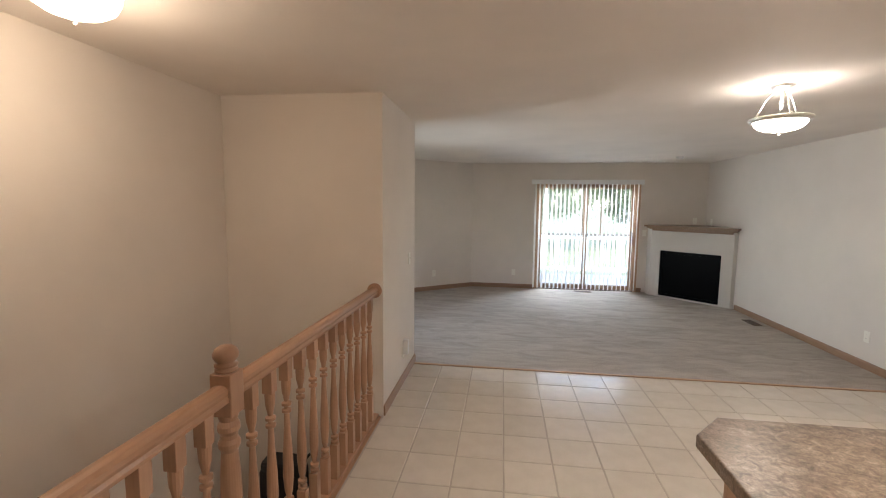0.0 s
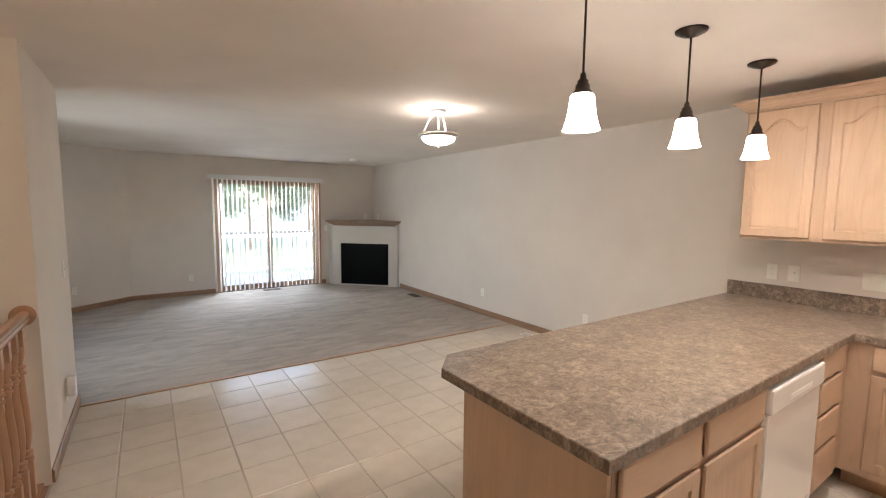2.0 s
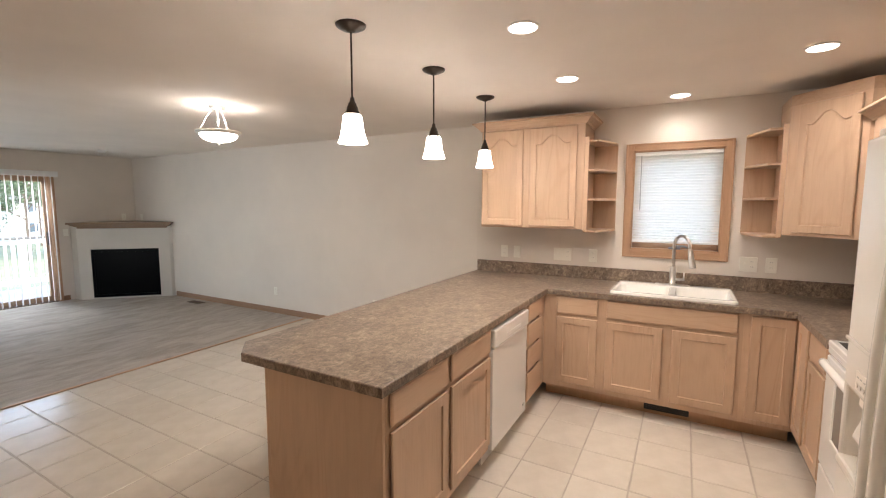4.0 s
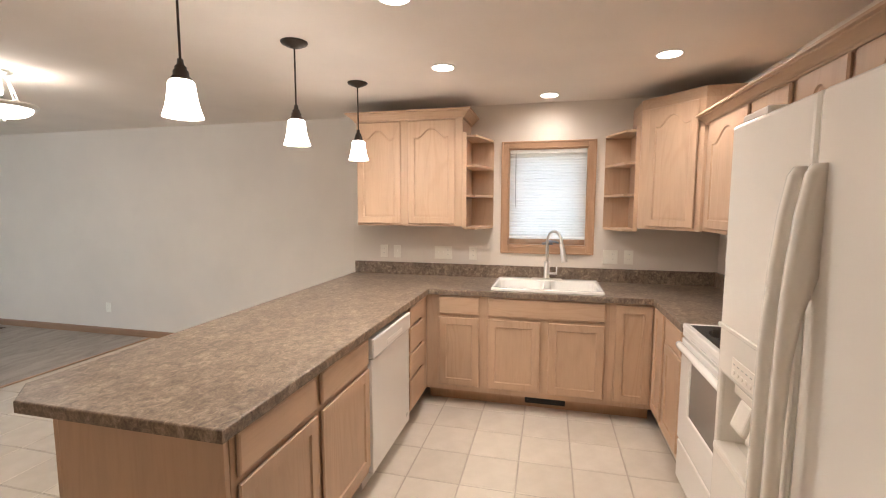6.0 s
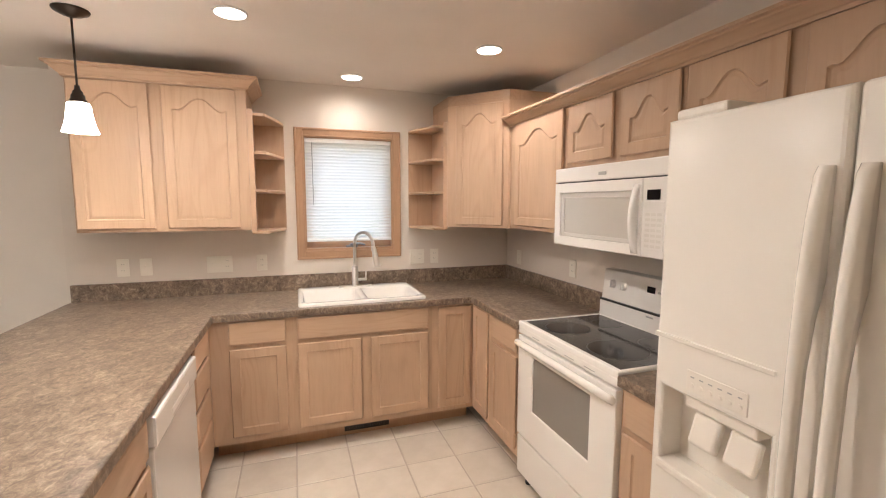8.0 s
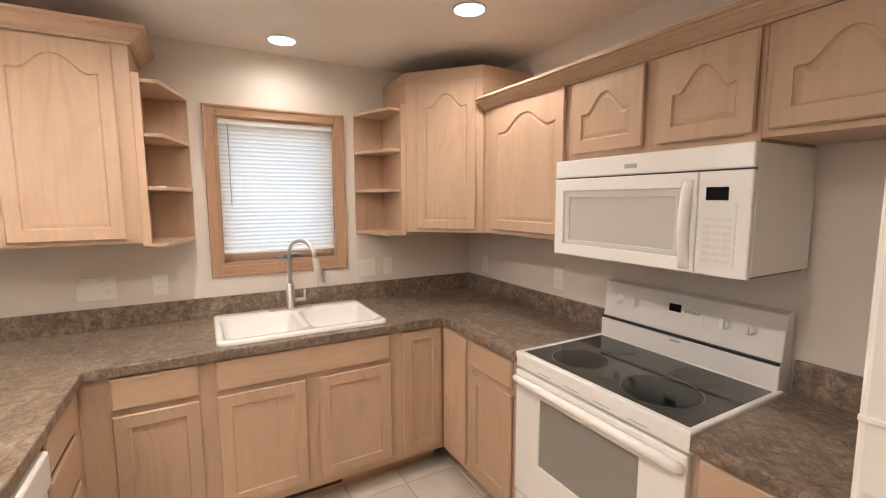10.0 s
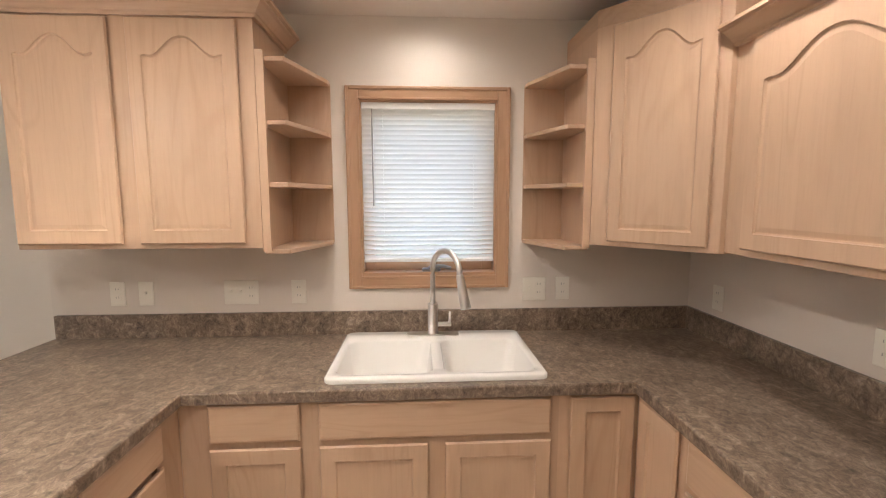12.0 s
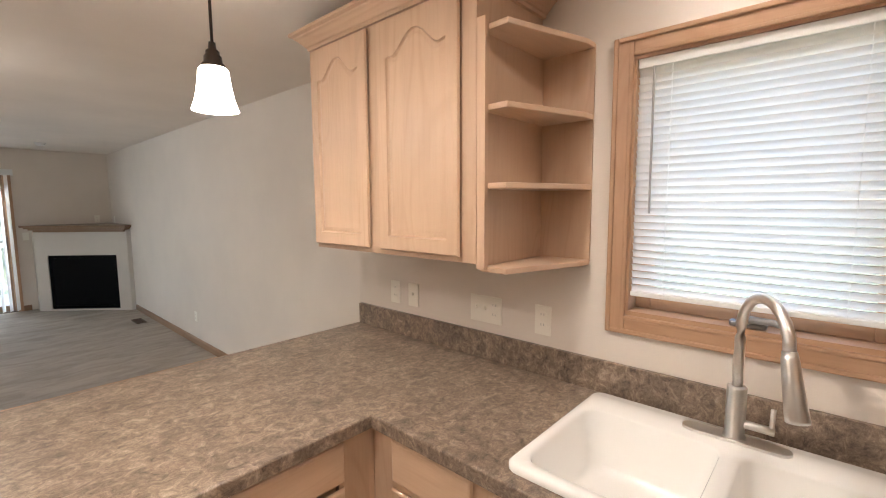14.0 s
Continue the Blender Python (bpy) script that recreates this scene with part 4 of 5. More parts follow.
def semi_flush():
    t = thing("ceiling_lamp", pose(*LIVING_LAMP, CEIL), "nickel semi-flush ceiling lamp with a lit glass bowl", "lamp")
    part("canopy", lathe([(0.0, -0.035), (0.03, -0.034), (0.055, -0.022), (0.066, -0.012), (0.068, -0.0005)], 32), M_NICKEL, t, "", True)
    part("stem", lathe([(0.008, -0.03), (0.008, -0.10), (0.014, -0.105), (0.014, -0.125), (0.008, -0.13), (0.008, -0.20)], 16), M_NICKEL, t, "", True)
    for k in range(3):
        a = 2 * math.pi * k / 3 + 0.35
        pts = [(r * math.cos(a), r * math.sin(a), z) for r, z in ((0.03, -0.035), (0.06, -0.055), (0.09, -0.095), (0.115, -0.15), (0.145, -0.203), (0.158, -0.212))]
        part("arm", tube(pts, 0.0055, 8), M_NICKEL, t, "", True)
        part("arm_knob", lathe([(0.0, -0.195), (0.01, -0.2), (0.012, -0.212), (0.0, -0.225)], 12, (0.163 * math.cos(a), 0.163 * math.sin(a))), M_NICKEL, t, "", True)
    part("rim", lathe([(0.152, -0.205), (0.172, -0.207), (0.176, -0.216), (0.166, -0.234), (0.148, -0.238), (0.146, -0.215), (0.152, -0.205)], 40), M_NICKEL, t, "", True)
    bowl = [(0.146, -0.234), (0.140, -0.252), (0.120, -0.272), (0.085, -0.287), (0.043, -0.296), (0.006, -0.298)]
    bm = bmesh.new()
    prof = bowl + [(r, z + 0.004) for r, z in bowl[::-1]]
    rows = [[bm.verts.new((r * math.cos(2 * math.pi * k / 40), r * math.sin(2 * math.pi * k / 40), z)) for k in range(40)] for r, z in prof]
    for a, b in zip(rows, rows[1:]):
        for k in range(40):
            bm.faces.new((a[k], a[(k + 1) % 40], b[(k + 1) % 40], b[k]))
    part("bowl", bm, M_BOWL, t, "lit white glass bowl", True)
    part("finial", lathe([(0.0, -0.324), (0.008, -0.320), (0.01, -0.312), (0.005, -0.305), (0.014, -0.299), (0.0, -0.295)], 16), M_NICKEL, t, "", True)
    return t


semi_flush()
t = thing("ceiling_lamp", pose(*STAIR_LAMP, CEIL), "flush ceiling lamp with a lit glass dome over the stairs", "lamp")
part("pan", lathe([(0.0, -0.035), (0.146, -0.035), (0.156, -0.028), (0.152, -0.012), (0.135, -0.0005)], 40), M_NICKEL, t, "", True)
part("dome", lathe([(0.145, -0.035), (0.142, -0.065), (0.125, -0.098), (0.09, -0.122), (0.045, -0.135), (0.0, -0.138)], 40), M_DOME, t, "lit white glass dome", True)
part("finial", lathe([(0.0, -0.164), (0.008, -0.160), (0.01, -0.153), (0.006, -0.145), (0.013, -0.138), (0.0, -0.133)], 16), M_NICKEL, t, "", True)


# ---- sliding door, blinds and fireplace ----
door = thing("door_1", pose(DOOR[0], YF, 0), "white-framed sliding glass patio door with oak casing", "door", "", "structure")
dw_, dh_ = DOOR[1] - DOOR[0], DOOR[3]
for x0, x1, z0, z1, mat in ((-0.062, -0.0005, 0.006, dh_ + 0.062, M_TRIM), (dw_ + 0.0005, dw_ + 0.062, 0.006, dh_ + 0.062, M_TRIM), (-0.0005, dw_ + 0.0005, dh_ + 0.0005, dh_ + 0.062, M_TRIMX)):
    part("casing", box(x0, x1, -0.016, -0.0005, z0, z1, 0.004), mat, door)
for x0, x1, z0, z1, mat in ((0.0, 0.025, 0.02, dh_, M_TRIM), (dw_ - 0.025, dw_, 0.02, dh_, M_TRIM), (0.025, dw_ - 0.025, dh_ - 0.025, dh_, M_TRIMX)):
    part("jamb", box(x0, x1, -0.004, 0.14, z0, z1), mat, door)
part("track", box(0.0, dw_, -0.004, 0.14, 0.0, 0.022, 0.003), M_VENT, door, "dark metal door track")


def panel(x0, x1, y):
    p = slab([x0, x0 + 0.055, x1 - 0.055, x1], [0.024, 0.105, dh_ - 0.105, dh_ - 0.026], lambda x, z: x < x0 + 0.055 or x > x1 - 0.055 or z < 0.105 or z > dh_ - 0.105, 0, 0.036, 0.003)
    bmesh.ops.transform(p, matrix=Matrix(((1, 0, 0, 0), (0, 0, -1, y + 0.036), (0, 1, 0, 0), (0, 0, 0, 1))), verts=p.verts[:])
    f = part("sash", p, M_DOORW, door)
    g = part("pane", box(x0 + 0.054, x1 - 0.054, y + 0.016, y + 0.020, 0.104, dh_ - 0.104), M_GLASS, f)
    g.visible_shadow = False
    return f


M_DOORW = wood("oak_sash", (0.30, 0.19, 0.115), (0.20, 0.12, 0.068), "z", 0.4)
panel(0.025, 0.91, 0.085)
sash = panel(0.868, dw_ - 0.025, 0.04)
part("handle", box(dw_ - 0.066, dw_ - 0.042, 0.008, 0.04, 0.93, 1.13, 0.006), M_DARK, sash, "black pull handle")

valance = thing("blind_valance", pose(0.505, YF, 2.0), "long white valance above the patio door", "valance")
part("board", box(0, 2.0, -0.115, -0.10, 0, 0.085, 0.003), M_BLIND, valance)
for x in (0.0, 1.985):
    part("return", box(x, x + 0.015, -0.0995, -0.0005, 0.001, 0.084), M_BLIND, valance)
part("head_track", box(0.03, 1.97, -0.075, -0.035, 0.01, 0.045), M_BLIND, valance)
blinds = thing("vertical_blinds", pose(0.505, YF - 0.055, 0), "white vertical blinds with their vanes turned open", "blind")
vane = bmesh.new()
rows = []
for k in range(5):
    a = (k - 2) / 2
    rows.append([vane.verts.new((0.0445 * a, 0.004 * (1 - a * a), z)) for z in (0.03, 2.012)])
for a, b in zip(rows, rows[1:]):
    vane.faces.new((a[0], b[0], b[1], a[1]))
vane_mesh = mesh_of("vane", vane, M_VANE, True)
for k in range(25):
    ob = new("vane", vane_mesh)
    ob.parent = blinds
    ob.matrix_local = pose(0.085 + 0.0765 * k, 0, 0, 0, 0, 63 + 3 * math.sin(k * 2.3))

fire = thing("fireplace", pose(3.110, 7.925, 0, 0, 0, -45), "corner gas fireplace with a cream surround and oak mantel", "fireplace")
fr = slab([-0.66, -0.49, 0.49, 0.66], [0.004, 0.03, 0.835, 1.205], lambda x, z: not (-0.49 < x < 0.49 and 0.03 < z < 0.835), 0, 0.03, 0.003)
bmesh.ops.transform(fr, matrix=Matrix(((1, 0, 0, 0), (0, 0, -1, 0.03), (0, 1, 0, 0), (0, 0, 0, 1))), verts=fr.verts[:])
part("surround", fr, M_SURROUND, fire)
for s in (-1, 1):
    side = prism([(0, 0), (0.15, 0.15), (0.15, 0.18), (0, 0.03)] if s > 0 else [(0, 0), (0, 0.03), (-0.15, 0.18), (-0.15, 0.15)], 0.004, 1.205)
    part("side_board", shifted(side, s * 0.66, 0.0, 0), M_SURROUND, fire)
fbx = bmesh.new()
for a in ((-0.51, -0.49, 0.03, 0.36, 0.03, 0.835), (0.49, 0.51, 0.03, 0.36, 0.03, 0.835), (-0.51, 0.51, 0.03, 0.36, 0.835, 0.855), (-0.51, 0.51, 0.03, 0.36, 0.01, 0.03), (-0.51, 0.51, 0.36, 0.38, 0.01, 0.855)):
    box(*a, 0.0, fbx)
part("firebox", fbx, M_DARK, fire, "black metal firebox")
part("glass_front", box(-0.46, 0.46, 0.022, 0.028, 0.06, 0.805), M_FIRE, fire, "dark glass front")
gf = slab([-0.489, -0.45, 0.45, 0.489], [0.031, 0.075, 0.79, 0.834], lambda x, z: x < -0.45 or x > 0.45 or z < 0.075 or z > 0.79, 0, 0.02, 0.003)
bmesh.ops.transform(gf, matrix=Matrix(((1, 0, 0, 0), (0, 0, -1, 0.032), (0, 1, 0, 0), (0, 0, 0, 1))), verts=gf.verts[:])
part("glass_frame", gf, M_FIRE, fire)
mt = bmesh.new()
for off, z0, z1 in ((0.13, 1.250, 1.280), (0.10, 1.230, 1.250), (0.065, 1.210, 1.230), (0.03, 1.180, 1.210)):
    k = 0.61 + off
    joined(mt, prism([(-k, -off), (k, -off), (k, 0.06), (-k, 0.06)], z0, z1, 0.004))
joined(mt, prism([(-0.68, 0.0595), (0.68, 0.0595), (0.79, 0.115), (0.0, 0.90), (-0.79, 0.115)], 1.215, 1.2795))
part("mantel", mt, M_MANTEL, fire, "brown oak stepped mantel shelf")


# ---- baseboards, plates, registers ----
def baseboard(p, q, label="oak baseboard along the painted wall"):
    p, q = Vector((*p, 0)), Vector((*q, 0))
    n = (q - p).length
    prof = [(0.0, 0.0), (0.013, 0.0), (0.013, 0.062), (0.009, 0.072), (0.006, 0.078), (0.0, 0.080)]
    bm = bmesh.new()
    rows = [[bm.verts.new((x, -a, 0.005 + b)) for a, b in prof] for x in (0, n)]
    for k in range(len(prof)):
        bm.faces.new((rows[0][k], rows[0][(k + 1) % len(prof)], rows[1][(k + 1) % len(prof)], rows[1][k]))
    bm.faces.new(rows[0])
    bm.faces.new(rows[1])
    ob = solid("baseboard", bm, M_BASE, label, "baseboard", "structure")
    ob.matrix_world = Matrix.Translation(p) @ Matrix.Rotation(math.atan2(q.y - p.y, q.x - p.x), 4, "Z")
    return ob


baseboard((XL - 0.001, 7.41), (XL - 0.001, YJ))
baseboard((XA + 0.005, YF - 0.001), (DOOR[0] - 0.063, YF - 0.001))
baseboard((DOOR[1] + 0.063, YF - 0.001), (2.57, YF - 0.001))
baseboard((-2.449, YA), (XA, YF - 0.001))
baseboard((XP + 0.001, YP0), (XP + 0.001, YP1 + 0.012))
baseboard((XP, YP1 + 0.001), (-2.44, YP1 + 0.001))
solid("threshold_strip", box(XP, XL - 0.014, YP1 - 0.058, YP1 - 0.026, 0.0, 0.009, 0.003), M_TRIMX, "thin oak strip between carpet and tile", "trim", "structure")


def plate(m, kind, n=1):
    """A wall plate with its face towards local -y, its middle at the origin."""
    what = {"outlet": "ivory duplex outlet plate on the wall", "switch": "ivory light switch plate on the wall", "both": "wide ivory switch and outlet plate on the wall"}[kind]
    w = 0.070 + 0.046 * (n - 1)
    t = thing("wall_plate", m, what, "wall plate", "wall plates")
    part("cover", box(-w / 2, w / 2, -0.006, -0.0005, -0.0575, 0.0575, 0.003), M_PLATE, t)
    for k in range(n):
        x = (k - (n - 1) / 2) * 0.046
        if kind == "outlet" or (kind == "both" and k == n - 1):
            for z in (-0.02, 0.02):
                s = part("socket", prism(rounded(x - 0.017, x + 0.017, -0.0145, 0.0145, 0.012, 3), 0, 0.002), M_PLATE, t)
                s.matrix_local = pose(0, -0.0058, z, 90, 0, 0)
                for dx in (-0.006, 0.006):
                    part("slot", box(x + dx - 0.0012, x + dx + 0.0012, -0.0084, -0.0076, z - 0.001, z + 0.008), M_GREY, s).parent = t
        else:
            part("toggle", box(x - 0.005, x + 0.005, -0.017, -0.005, -0.002, 0.012, 0.002), M_PLATE, t)
    return t


for y, kind, n in ((1.336, "outlet", 1), (1.206, "switch", 1), (0.766, "both", 3), (0.495, "outlet", 1), (-0.655, "both", 2), (-0.798, "outlet", 1)):
    plate(pose(XK, y, 1.12, 0, 0, -90), kind, n)
plate(pose(3.197, YR, 1.11, 0, 0, 180), "outlet")
plate(pose(2.475, YR, 1.12, 0, 0, 180), "outlet")
plate(pose(XP, 4.11, 1.10, 0, 0, 90), "switch")
plate(pose(XP, 3.855, 0.29, 0, 0, 90), "outlet")
night = thing("night_light", pose(XP + 0.0085, 3.855, 0.31, 0, 0, 90), "small white night light plugged into an outlet", "night light")
part("plug_body", box(-0.028, 0.028, -0.045, 0.0, -0.045, 0.09, 0.008), M_WHITE2, night)
plate(pose(2.58, YF, 1.115), "switch")
plate(pose(0.21, YF, 0.31), "outlet")
plate(pose(-1.27, YF - 0.519, 0.32, 0, 0, 38.2), "outlet")
plate(pose(3.44, YF, 1.35), "outlet")
plate(pose(XL, 8.38, 1.34, 0, 0, -90), "outlet")
plate(pose(XL, 4.92, 0.33, 0, 0, -90), "outlet")
plate(pose(XL, 3.12, 0.33, 0, 0, -90), "outlet")


def register(m, mat, label):
    t = thing("floor_register", m, label, "vent")
    part("frame", slab([-0.15, -0.135, 0.135, 0.15], [-0.06, -0.045, 0.045, 0.06], lambda x, y: abs(x) > 0.135 or abs(y) > 0.045, 0.0, 0.007, 0.002), mat, t)
    part("well", box(-0.135, 0.135, -0.045, 0.045, 0.0, 0.002), M_DARK, t)
    for k in range(15):
        part("louvre", box(-0.130 + 0.018 * k, -0.122 + 0.018 * k, -0.045, 0.045, 0.001, 0.006), mat, t)
    return t


register(pose(3.46, 6.60, 0.006, 0, 0, 90), M_VENT, "brown metal floor register in the carpet")
register(pose(1.49, 8.43, 0.006), M_VENT, "brown metal floor register before the patio door")
register(pose(3.44, 3.75, 0.0005, 0, 0, 90), M_WHITE2, "white metal floor register in the tiles")
t = thing("smoke_detector", pose(2.74, 7.58, CEIL), "round white smoke detector on the ceiling", "detector")
part("base", lathe([(0.06, -0.0005), (0.06, -0.012), (0.055, -0.016)], 28), M_WHITE2, t)
part("dome", lathe([(0.052, -0.015), (0.048, -0.032), (0.03, -0.038), (0.0, -0.039)], 28), M_WHITE2, t, "", True)

# ---- stairwell and balustrade ----
XR = -0.948
rail = thing("stair_railing", pose(XR, 0, 0), "light oak balustrade with turned balusters and a ball-topped newel", "railing")
NEWEL, Y_END, RTOP = 1.455, -0.85, 1.0
prof = [(-0.030, 0.0), (0.030, 0.0), (0.032, 0.012), (0.026, 0.022), (0.030, 0.034), (0.028, 0.046), (0.018, 0.056), (0.0, 0.059), (-0.018, 0.056), (-0.028, 0.046), (-0.030, 0.034), (-0.026, 0.022), (-0.032, 0.012)]
for y0, y1 in ((NEWEL + 0.0375, YP0 - 0.018), (Y_END, NEWEL - 0.0375)):
    bm = bmesh.new()
    rows = [[bm.verts.new((a, y, RTOP - 0.059 + b)) for a, b in prof] for y in (y0, y1)]
    for k in range(len(prof)):
        bm.faces.new((rows[0][k], rows[0][(k + 1) % len(prof)], rows[1][(k + 1) % len(prof)], rows[1][k]))
    bm.faces.new(rows[0])
    bm.faces.new(rows[1])
    part("handrail", bm, M_RAILW, rail)
    part("shoe_rail", box(-0.033, 0.033, y0, y1, 0.0, 0.03, 0.004), M_RAILW, rail)
part("edge_trim", box(-0.034, 0.05, Y_END, YP0 - 0.001, -0.14, -0.0005, 0.004), M_RAILW, rail, "oak trim along the stairwell edge")
ros = lathe([(0.055, 0.0), (0.055, 0.010), (0.046, 0.018), (0.0, 0.018)], 28)
bmesh.ops.transform(ros, matrix=pose(0, YP0 - 0.0005, RTOP - 0.03, 90, 0, 0), verts=ros.verts[:])
part("rosette", ros, M_RAILW, rail, "round oak wall rosette")


def baluster_bm():
    s = 0.0215
    bm = box(-s, s, -s, s, 0.028, 0.235, 0.002)
    box(-s, s, -s, s, 0.840, RTOP - 0.058, 0.002, bm)
    p = [(0.010, 0.234), (0.019, 0.240), (0.019, 0.250), (0.009, 0.254), (0.009, 0.259), (0.019, 0.263), (0.019, 0.273), (0.009, 0.278), (0.015, 0.30), (0.0205, 0.36), (0.019, 0.43), (0.013, 0.52), (0.0105, 0.575),
         (0.009, 0.582), (0.018, 0.587), (0.018, 0.596), (0.009, 0.600), (0.009, 0.606), (0.0185, 0.611), (0.0185, 0.620), (0.009, 0.625), (0.012, 0.640), (0.017, 0.66), (0.0185, 0.685), (0.0185, 0.701)]
    return joined(bm, lathe([(r * 1.15, 0.234 + (z - 0.234) * 1.300) for r, z in p], 14))


bal = mesh_of("baluster", baluster_bm(), M_BALW)
n1 = 12
spots = [NEWEL + (YP0 - NEWEL) * (k + 1) / (n1 + 1) for k in range(n1)] + [NEWEL - 0.125 * (k + 1) for k in range(17)]
for y in spots:
    ob = new("baluster", bal)
    ob.parent = rail
    ob.location = (0, y, 0)
s = 0.038
nb = box(-s, s, -s, s, -0.14, 0.30, 0.003)
box(-s, s, -s, s, 0.885, 1.035, 0.004, nb)
joined(nb, lathe([(0.028, 0.299), (0.036, 0.315), (0.036, 0.33), (0.028, 0.345), (0.035, 0.365), (0.027, 0.385), (0.033, 0.47), (0.0365, 0.56), (0.034, 0.66), (0.028, 0.75), (0.036, 0.768), (0.037, 0.782), (0.029, 0.797),
                  (0.029, 0.812), (0.037, 0.828), (0.037, 0.845), (0.029, 0.862), (0.036, 0.886)], 24))
part("newel", shifted(nb, 0, NEWEL, 0), M_BALW, rail)
part("newel_ball", lathe([(r, z + 0.04) for r, z in ((0.028, 0.994), (0.037, 1.0), (0.037, 1.006), (0.025, 1.011), (0.038, 1.016), (0.038, 1.023), (0.026, 1.028), (0.036, 1.036), (0.042, 1.049), (0.042, 1.061), (0.035, 1.076), (0.021, 1.085), (0.0, 1.088))], 24, (0, NEWEL)), M_BALW, rail, "", True)

steps = thing("staircase", pose(XW, 0, 0), "carpeted stairs going down to a landing", "stairs")
for k in range(6):
    y = 0.02 + 0.26 * k
    part("step", box(0, 1.15, y, y + 0.30 if k < 5 else YP0, -0.19 * (k + 1) - 0.19, -0.19 * (k + 1), 0.01), M_CARPET, steps)
solid("wall_stair_inner", box(-0.97, -0.94, -0.0, YP0, -2.7, -0.141), M_WALL, "painted wall below the stairwell edge", "wall", "structure")
solid("wall_stair_head", box(XW, -0.97, -0.14, 0.02, -2.7, -0.121), M_WALL, "painted wall at the head of the stairs", "wall", "structure")
solid("floor_lower", box(XW, -0.94, -0.2, YP0 + 0.1, -2.8, -2.7), M_CARPET, "grey-beige carpet at the foot of the stairs", "carpet", "structure")
M_CLOTH = material("black_fabric", (0.018, 0.017, 0.018), 0.8)
bag = thing("black_bag", pose(-1.58, 2.98, -1.14), "tall black bag standing on the stair landing", "bag")
part("pouch", prism(rounded(-0.16, 0.16, -0.10, 0.10, 0.06), 0.0, 0.82, 0.03), M_CLOTH, bag)
part("flap", box(-0.13, 0.17, -0.115, 0.05, 0.80, 0.90, 0.03), M_CLOTH, bag)
part("strap", tube([(0.15, 0, 0.86), (0.21, 0, 0.93), (0.25, 0, 0.88), (0.22, 0, 0.7)], 0.012, 8), M_CLOTH, bag)

# ---- outside ----
def grass():
    m = material("lawn_grass", (0.07, 0.10, 0.035), 0.9)
    colour(m, ramp(m, noise_tex(m, coords(m), 0.8, 6), [(0.3, (0.10, 0.115, 0.065)), (0.7, (0.16, 0.175, 0.11))]))
    return m


M_DECK = wood("weathered_deck", (0.42, 0.40, 0.37), (0.32, 0.30, 0.27), "x", 0.7)
M_POST = paint("white_rail_paint", (0.78, 0.78, 0.77), 0.2, 0.5)
M_RAILTOP = wood("grey_rail_cap", (0.11, 0.105, 0.10), (0.08, 0.075, 0.07), "x", 0.7)
solid("ground", slab([-600, 600], [-600, 900], lambda x, y: True, -3.2, -2.9), grass(), "mown green lawn behind the house", "ground", "structure")
deck = thing("deck", pose(0, YF + 0.15, 0), "raised weathered wooden deck outside the patio door", "deck")
for k in range(16):
    part("plank", box(-2.4, 5.2, 0.01 + 0.145 * k, 0.148 + 0.145 * k, -0.10, -0.07, 0.004), M_DECK, deck)
for x in (-2.2, 1.4, 5.0):
    part("joist", box(x - 0.05, x + 0.05, 0.0, 2.3, -0.28, -0.101), M_DECK, deck)
    part("support", box(x - 0.06, x + 0.06, 2.1, 2.22, -2.9, -0.281), M_DECK, deck)
guard = thing("deck_railing", pose(0, YF + 2.36, -0.07), "white painted deck railing with a grey cap rail", "railing")
part("cap_rail", box(-2.4, 5.2, -0.07, 0.07, 0.97, 1.01, 0.006), M_RAILTOP, guard, "weathered grey cap rail")
part("bottom_rail", box(-2.4, 5.2, -0.02, 0.02, 0.10, 0.19, 0.004), M_POST, guard)
part("top_rail", box(-2.4, 5.2, -0.02, 0.02, 0.88, 0.97, 0.004), M_POST, guard)
for x in (-2.35, -0.6, 1.02, 2.75, 5.15):
    part("post", box(x - 0.05, x + 0.05, -0.05, 0.05, 0.0, 0.969, 0.004), M_POST, guard)
bmsh = mesh_of("picket", box(-0.019, 0.019, -0.019, 0.019, 0.19, 0.88, 0.002), M_POST)
for k in range(62):
    ob = new("picket", bmsh)
    ob.parent = guard
    ob.location = (-2.3 + 0.12 * k, -0.0005, 0)
post = thing("porch_post", pose(1.02, YF + 2.36, 0.94), "tall white porch post on the deck railing", "post")
part("shaft", box(-0.05, 0.05, -0.05, 0.05, 0.0, 1.7, 0.004), M_POST, post)
part("beam", box(-3.4, 4.2, -0.06, 0.06, 1.7, 1.95, 0.004), M_POST, post)

M_SIDING = paint("pale_siding", (0.40, 0.39, 0.37), 0.3, 0.7)
M_ROOF = paint("grey_shingle", (0.20, 0.19, 0.18), 0.8, 0.9)
M_WPANE = material("house_window_glass", (0.08, 0.10, 0.12), 0.08)


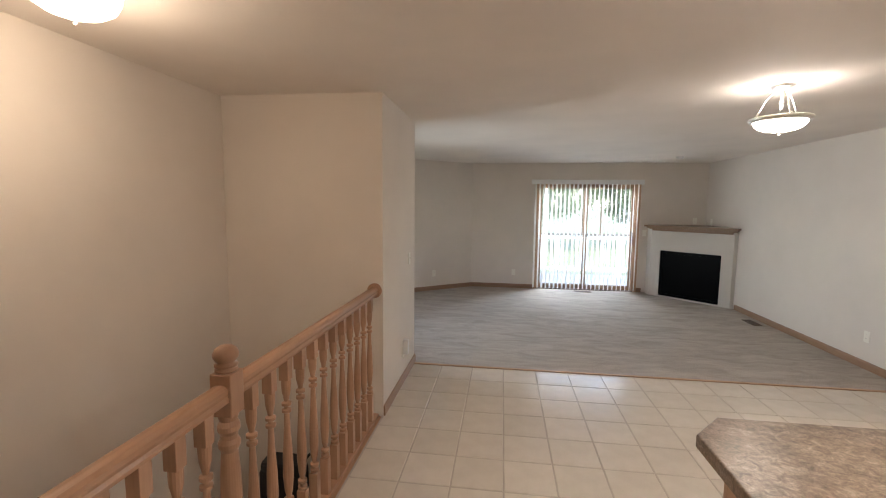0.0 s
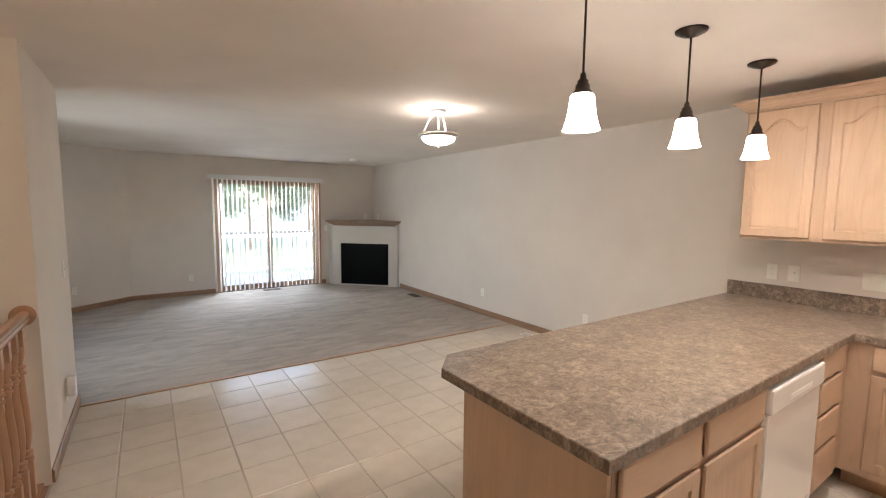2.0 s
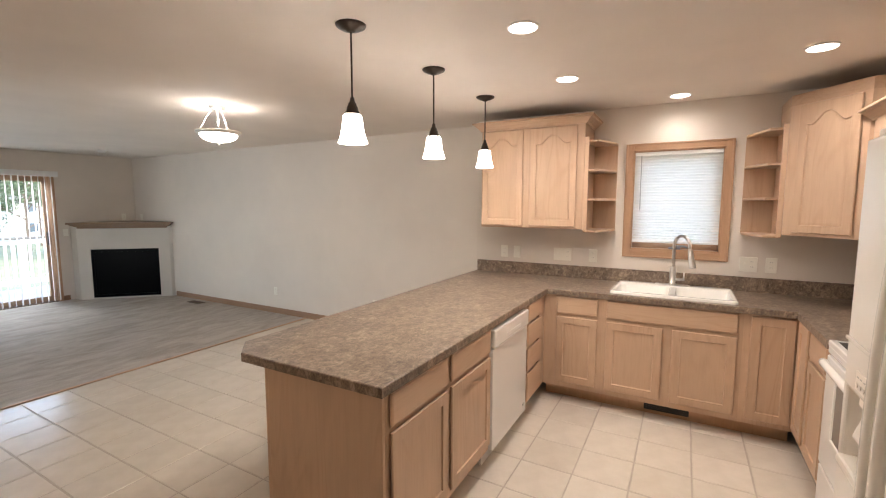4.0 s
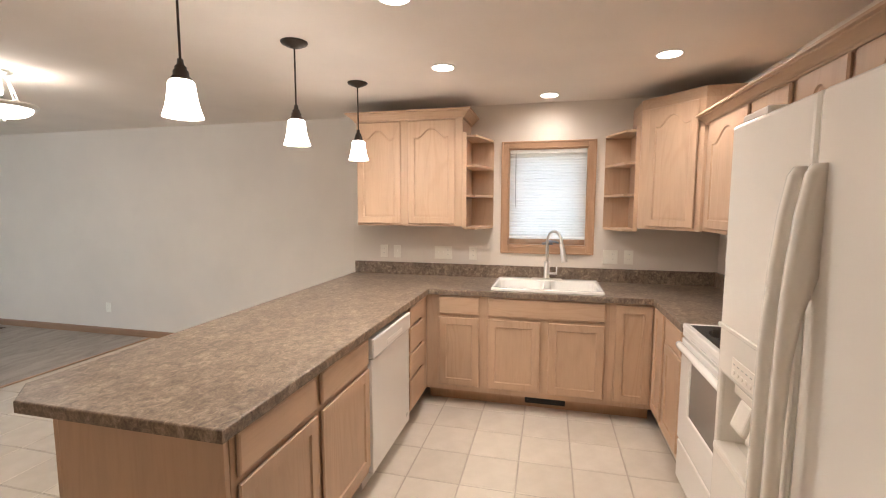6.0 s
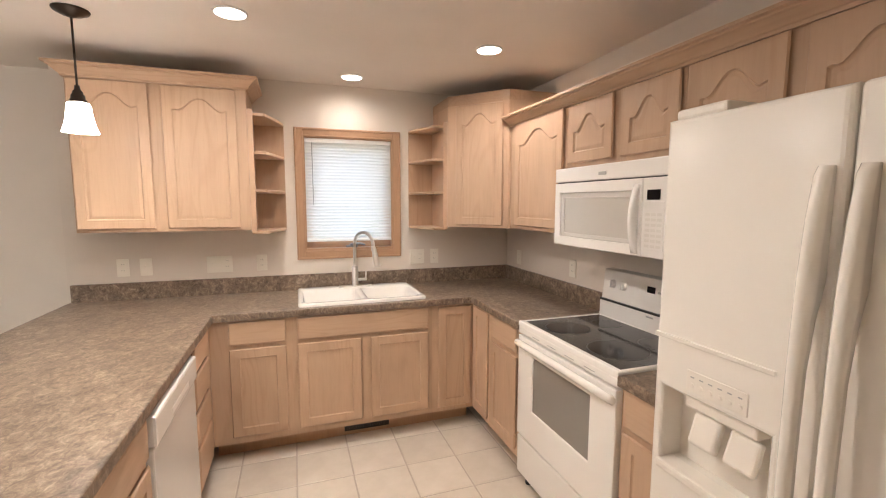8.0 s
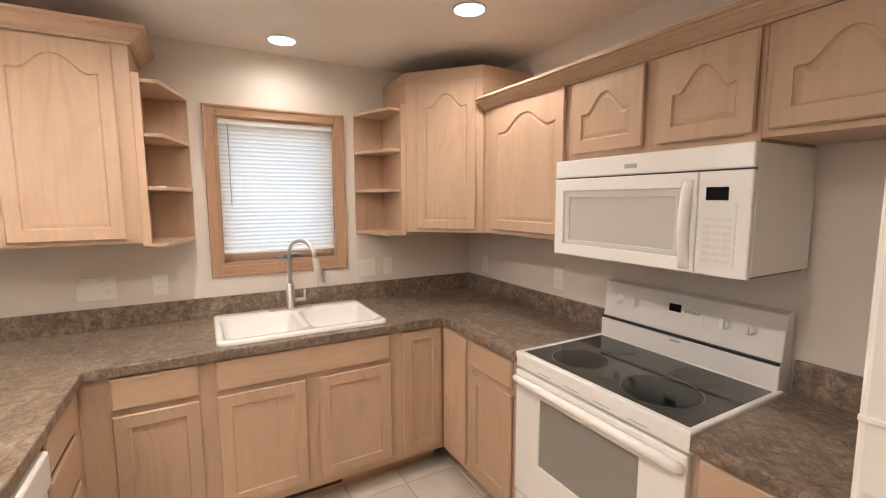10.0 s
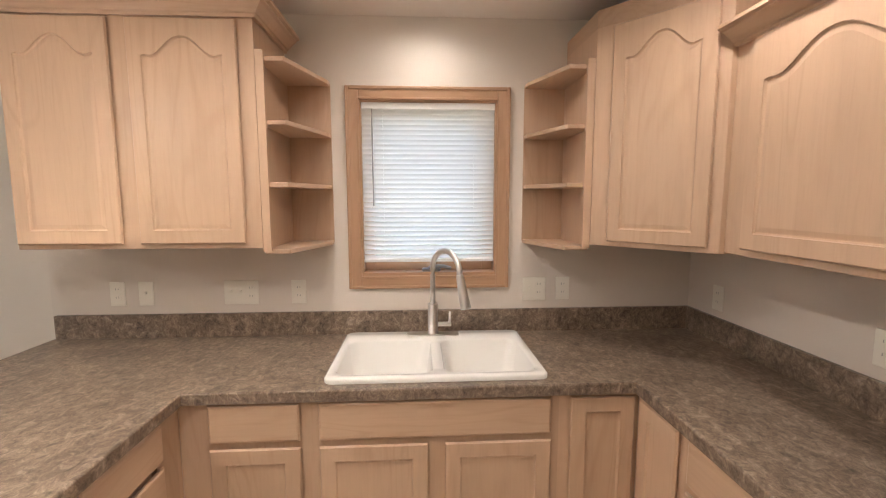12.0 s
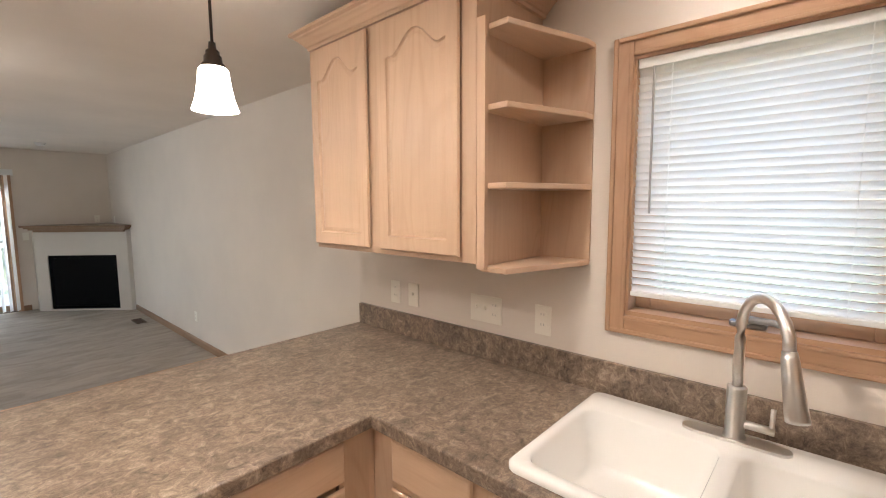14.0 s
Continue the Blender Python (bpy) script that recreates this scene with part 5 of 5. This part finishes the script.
def house(x, y, w, d, h, rz):
    t = thing("neighbour_house", pose(x, y, -2.9, 0, 0, rz), "pale sided house with a grey gable roof", "house", "neighbour houses")
    wl = part("wall", box(-w / 2, w / 2, 0, d, 0, h), M_SIDING, t)
    bm = bmesh.new()
    pts = [(-w / 2 - 0.4, h - 0.1), (w / 2 + 0.4, h - 0.1), (0, h + w * 0.22)]
    rows = [[bm.verts.new((a, yy, b)) for a, b in pts] for yy in (-0.4, d + 0.4)]
    bm.faces.new(rows[0])
    bm.faces.new(rows[1])
    for k in range(3):
        bm.faces.new((rows[0][k], rows[0][(k + 1) % 3], rows[1][(k + 1) % 3], rows[1][k]))
    part("roof", bm, M_ROOF, t)
    for k in range(3):
        for z in (0.9, 3.4):
            wx = -w / 2 + w * (k + 0.5) / 3
            f = part("window", box(wx - 0.55, wx + 0.55, -0.06, 0.02, z, z + 1.3, 0.01), M_POST, t)
            part("pane", box(wx - 0.46, wx + 0.46, -0.075, -0.055, z + 0.09, z + 1.21), M_WPANE, f)
    return t


house(26.0, 72.0, 11.0, 8.0, 5.0, 6)
house(-15.0, 72.0, 12.0, 9.0, 5.4, -6)
M_BARK = paint("grey_bark", (0.12, 0.095, 0.075), 1.0, 0.95)


def leaves_material():
    m = translucent("green_leaves", (0.12, 0.155, 0.09), 0.45)
    g = m.node_tree.nodes.new("ShaderNodeNewGeometry")
    colour(m, ramp(m, g.outputs["Random Per Island"], [(0.0, (0.085, 0.115, 0.06)), (0.6, (0.12, 0.155, 0.09)), (1.0, (0.16, 0.19, 0.12))]))
    return m


M_LEAF = leaves_material()


def tree(x, y, h, seed):
    rng = random.Random(seed)
    t = thing("tree", pose(x, y, -2.9), "leafy green deciduous tree behind the deck", "tree", "garden trees")
    bm = tube([(0.03 * math.sin(k * 1.7), 0.03 * math.cos(k), h * 0.85 * k / 6) for k in range(7)], lambda u: 0.16 * (1 - 0.8 * u), 10)
    tips = []
    for k in range(9):
        a, z0 = k * 2.4, h * (0.25 + 0.06 * k)
        r = h * (0.30 - 0.018 * k)
        tip = (r * math.cos(a), r * math.sin(a), z0 + h * 0.16)
        tips.append(tip)
        joined(bm, tube([(0, 0, z0), (tip[0] * 0.5, tip[1] * 0.5, z0 + h * 0.09), tip], lambda u: 0.05 * (1 - 0.75 * u), 6))
    tips.append((0, 0, h * 0.92))
    part("trunk", bm, M_BARK, t)
    verts, faces = [], []
    for tip in tips:
        for c in range(9):
            cx, cy, cz = (tip[i] + rng.gauss(0, h * 0.07) for i in range(3))
            for k in range(100):
                p = Vector((cx + rng.gauss(0, h * 0.035), cy + rng.gauss(0, h * 0.035), cz + rng.gauss(0, h * 0.028)))
                u = Vector((rng.gauss(0, 1), rng.gauss(0, 1), rng.gauss(0, 1))).normalized() * 0.115
                w = u.cross(Vector((rng.gauss(0, 1), rng.gauss(0, 1), rng.gauss(0, 1)))).normalized() * 0.07
                i = len(verts)
                verts += [p - u, p + w, p + u, p - w]
                faces.append((i, i + 1, i + 2, i + 3))
    me = bpy.data.meshes.new("crown")
    me.from_pydata([tuple(v) for v in verts], [], faces)
    me.materials.append(M_LEAF)
    ob = new("crown", me)
    ob.parent = t
    return t


for k, (x, y, h) in enumerate(((-5.0, 28.0, 7.6), (-1.6, 30.0, 7.8), (1.8, 28.5, 7.2), (5.4, 31.0, 7.6), (9.0, 30.0, 7.4), (-8.6, 31.0, 8.0))):
    tree(x * 1.5, y * 1.5, h * 1.4, 11 + k)
for k in range(9):
    tree(-24.0 + 6.0 * k + 1.5 * math.sin(k * 2.1), 58.0 + 2.5 * math.cos(k * 1.7), 12.5 + math.sin(k * 1.3), 31 + k)

# ---- floor tiles ----
def tile_mesh(w, d):
    bm = bmesh.new()
    c = 0.003
    lo = [bm.verts.new((sx * w / 2, sy * d / 2, -0.009)) for sx, sy in ((-1, -1), (1, -1), (1, 1), (-1, 1))]
    mid = [bm.verts.new((sx * w / 2, sy * d / 2, -c)) for sx, sy in ((-1, -1), (1, -1), (1, 1), (-1, 1))]
    up = [bm.verts.new((sx * (w / 2 - c), sy * (d / 2 - c), 0.0)) for sx, sy in ((-1, -1), (1, -1), (1, 1), (-1, 1))]
    for a, b in ((lo, mid), (mid, up)):
        for k in range(4):
            bm.faces.new((a[k], a[(k + 1) % 4], b[(k + 1) % 4], b[k]))
    bm.faces.new(up)
    return mesh_of("tile", bm, M_TILE)


PITCH_X, PITCH_Y, GAP = 0.3040, 0.3085, 0.0070
meshes = {}
for i in range(-7, 13):
    for j in range(-1, 20):
        x0, x1 = 0.020 + PITCH_X * i + GAP / 2, 0.020 + PITCH_X * (i + 1) - GAP / 2
        y1, y0 = 4.307 - PITCH_Y * j - GAP / 2, 4.307 - PITCH_Y * (j + 1) + GAP / 2
        x_hi = XL if (y0 + y1) / 2 > YJ else XK
        x_lo = -0.897 if y0 > 0.0 else XW
        x0, x1, y0, y1 = max(x0, x_lo), min(x1, x_hi), max(y0, YR), min(y1, YP1 - 0.059)
        if x1 - x0 < 0.02 or y1 - y0 < 0.02:
            continue
        if (x0 > 2.98) and y1 < 1.2 or (x0 > 1.05 and 0.86 < y0 and y1 < 1.32) or (y1 < -1.0 and x0 > 0.2):
            continue
        key = (round(x1 - x0, 4), round(y1 - y0, 4))
        if key not in meshes:
            meshes[key] = tile_mesh(*key)
        ob = new("tile", meshes[key])
        ob.parent = floor
        ob.location = ((x0 + x1) / 2, (y0 + y1) / 2, 0)
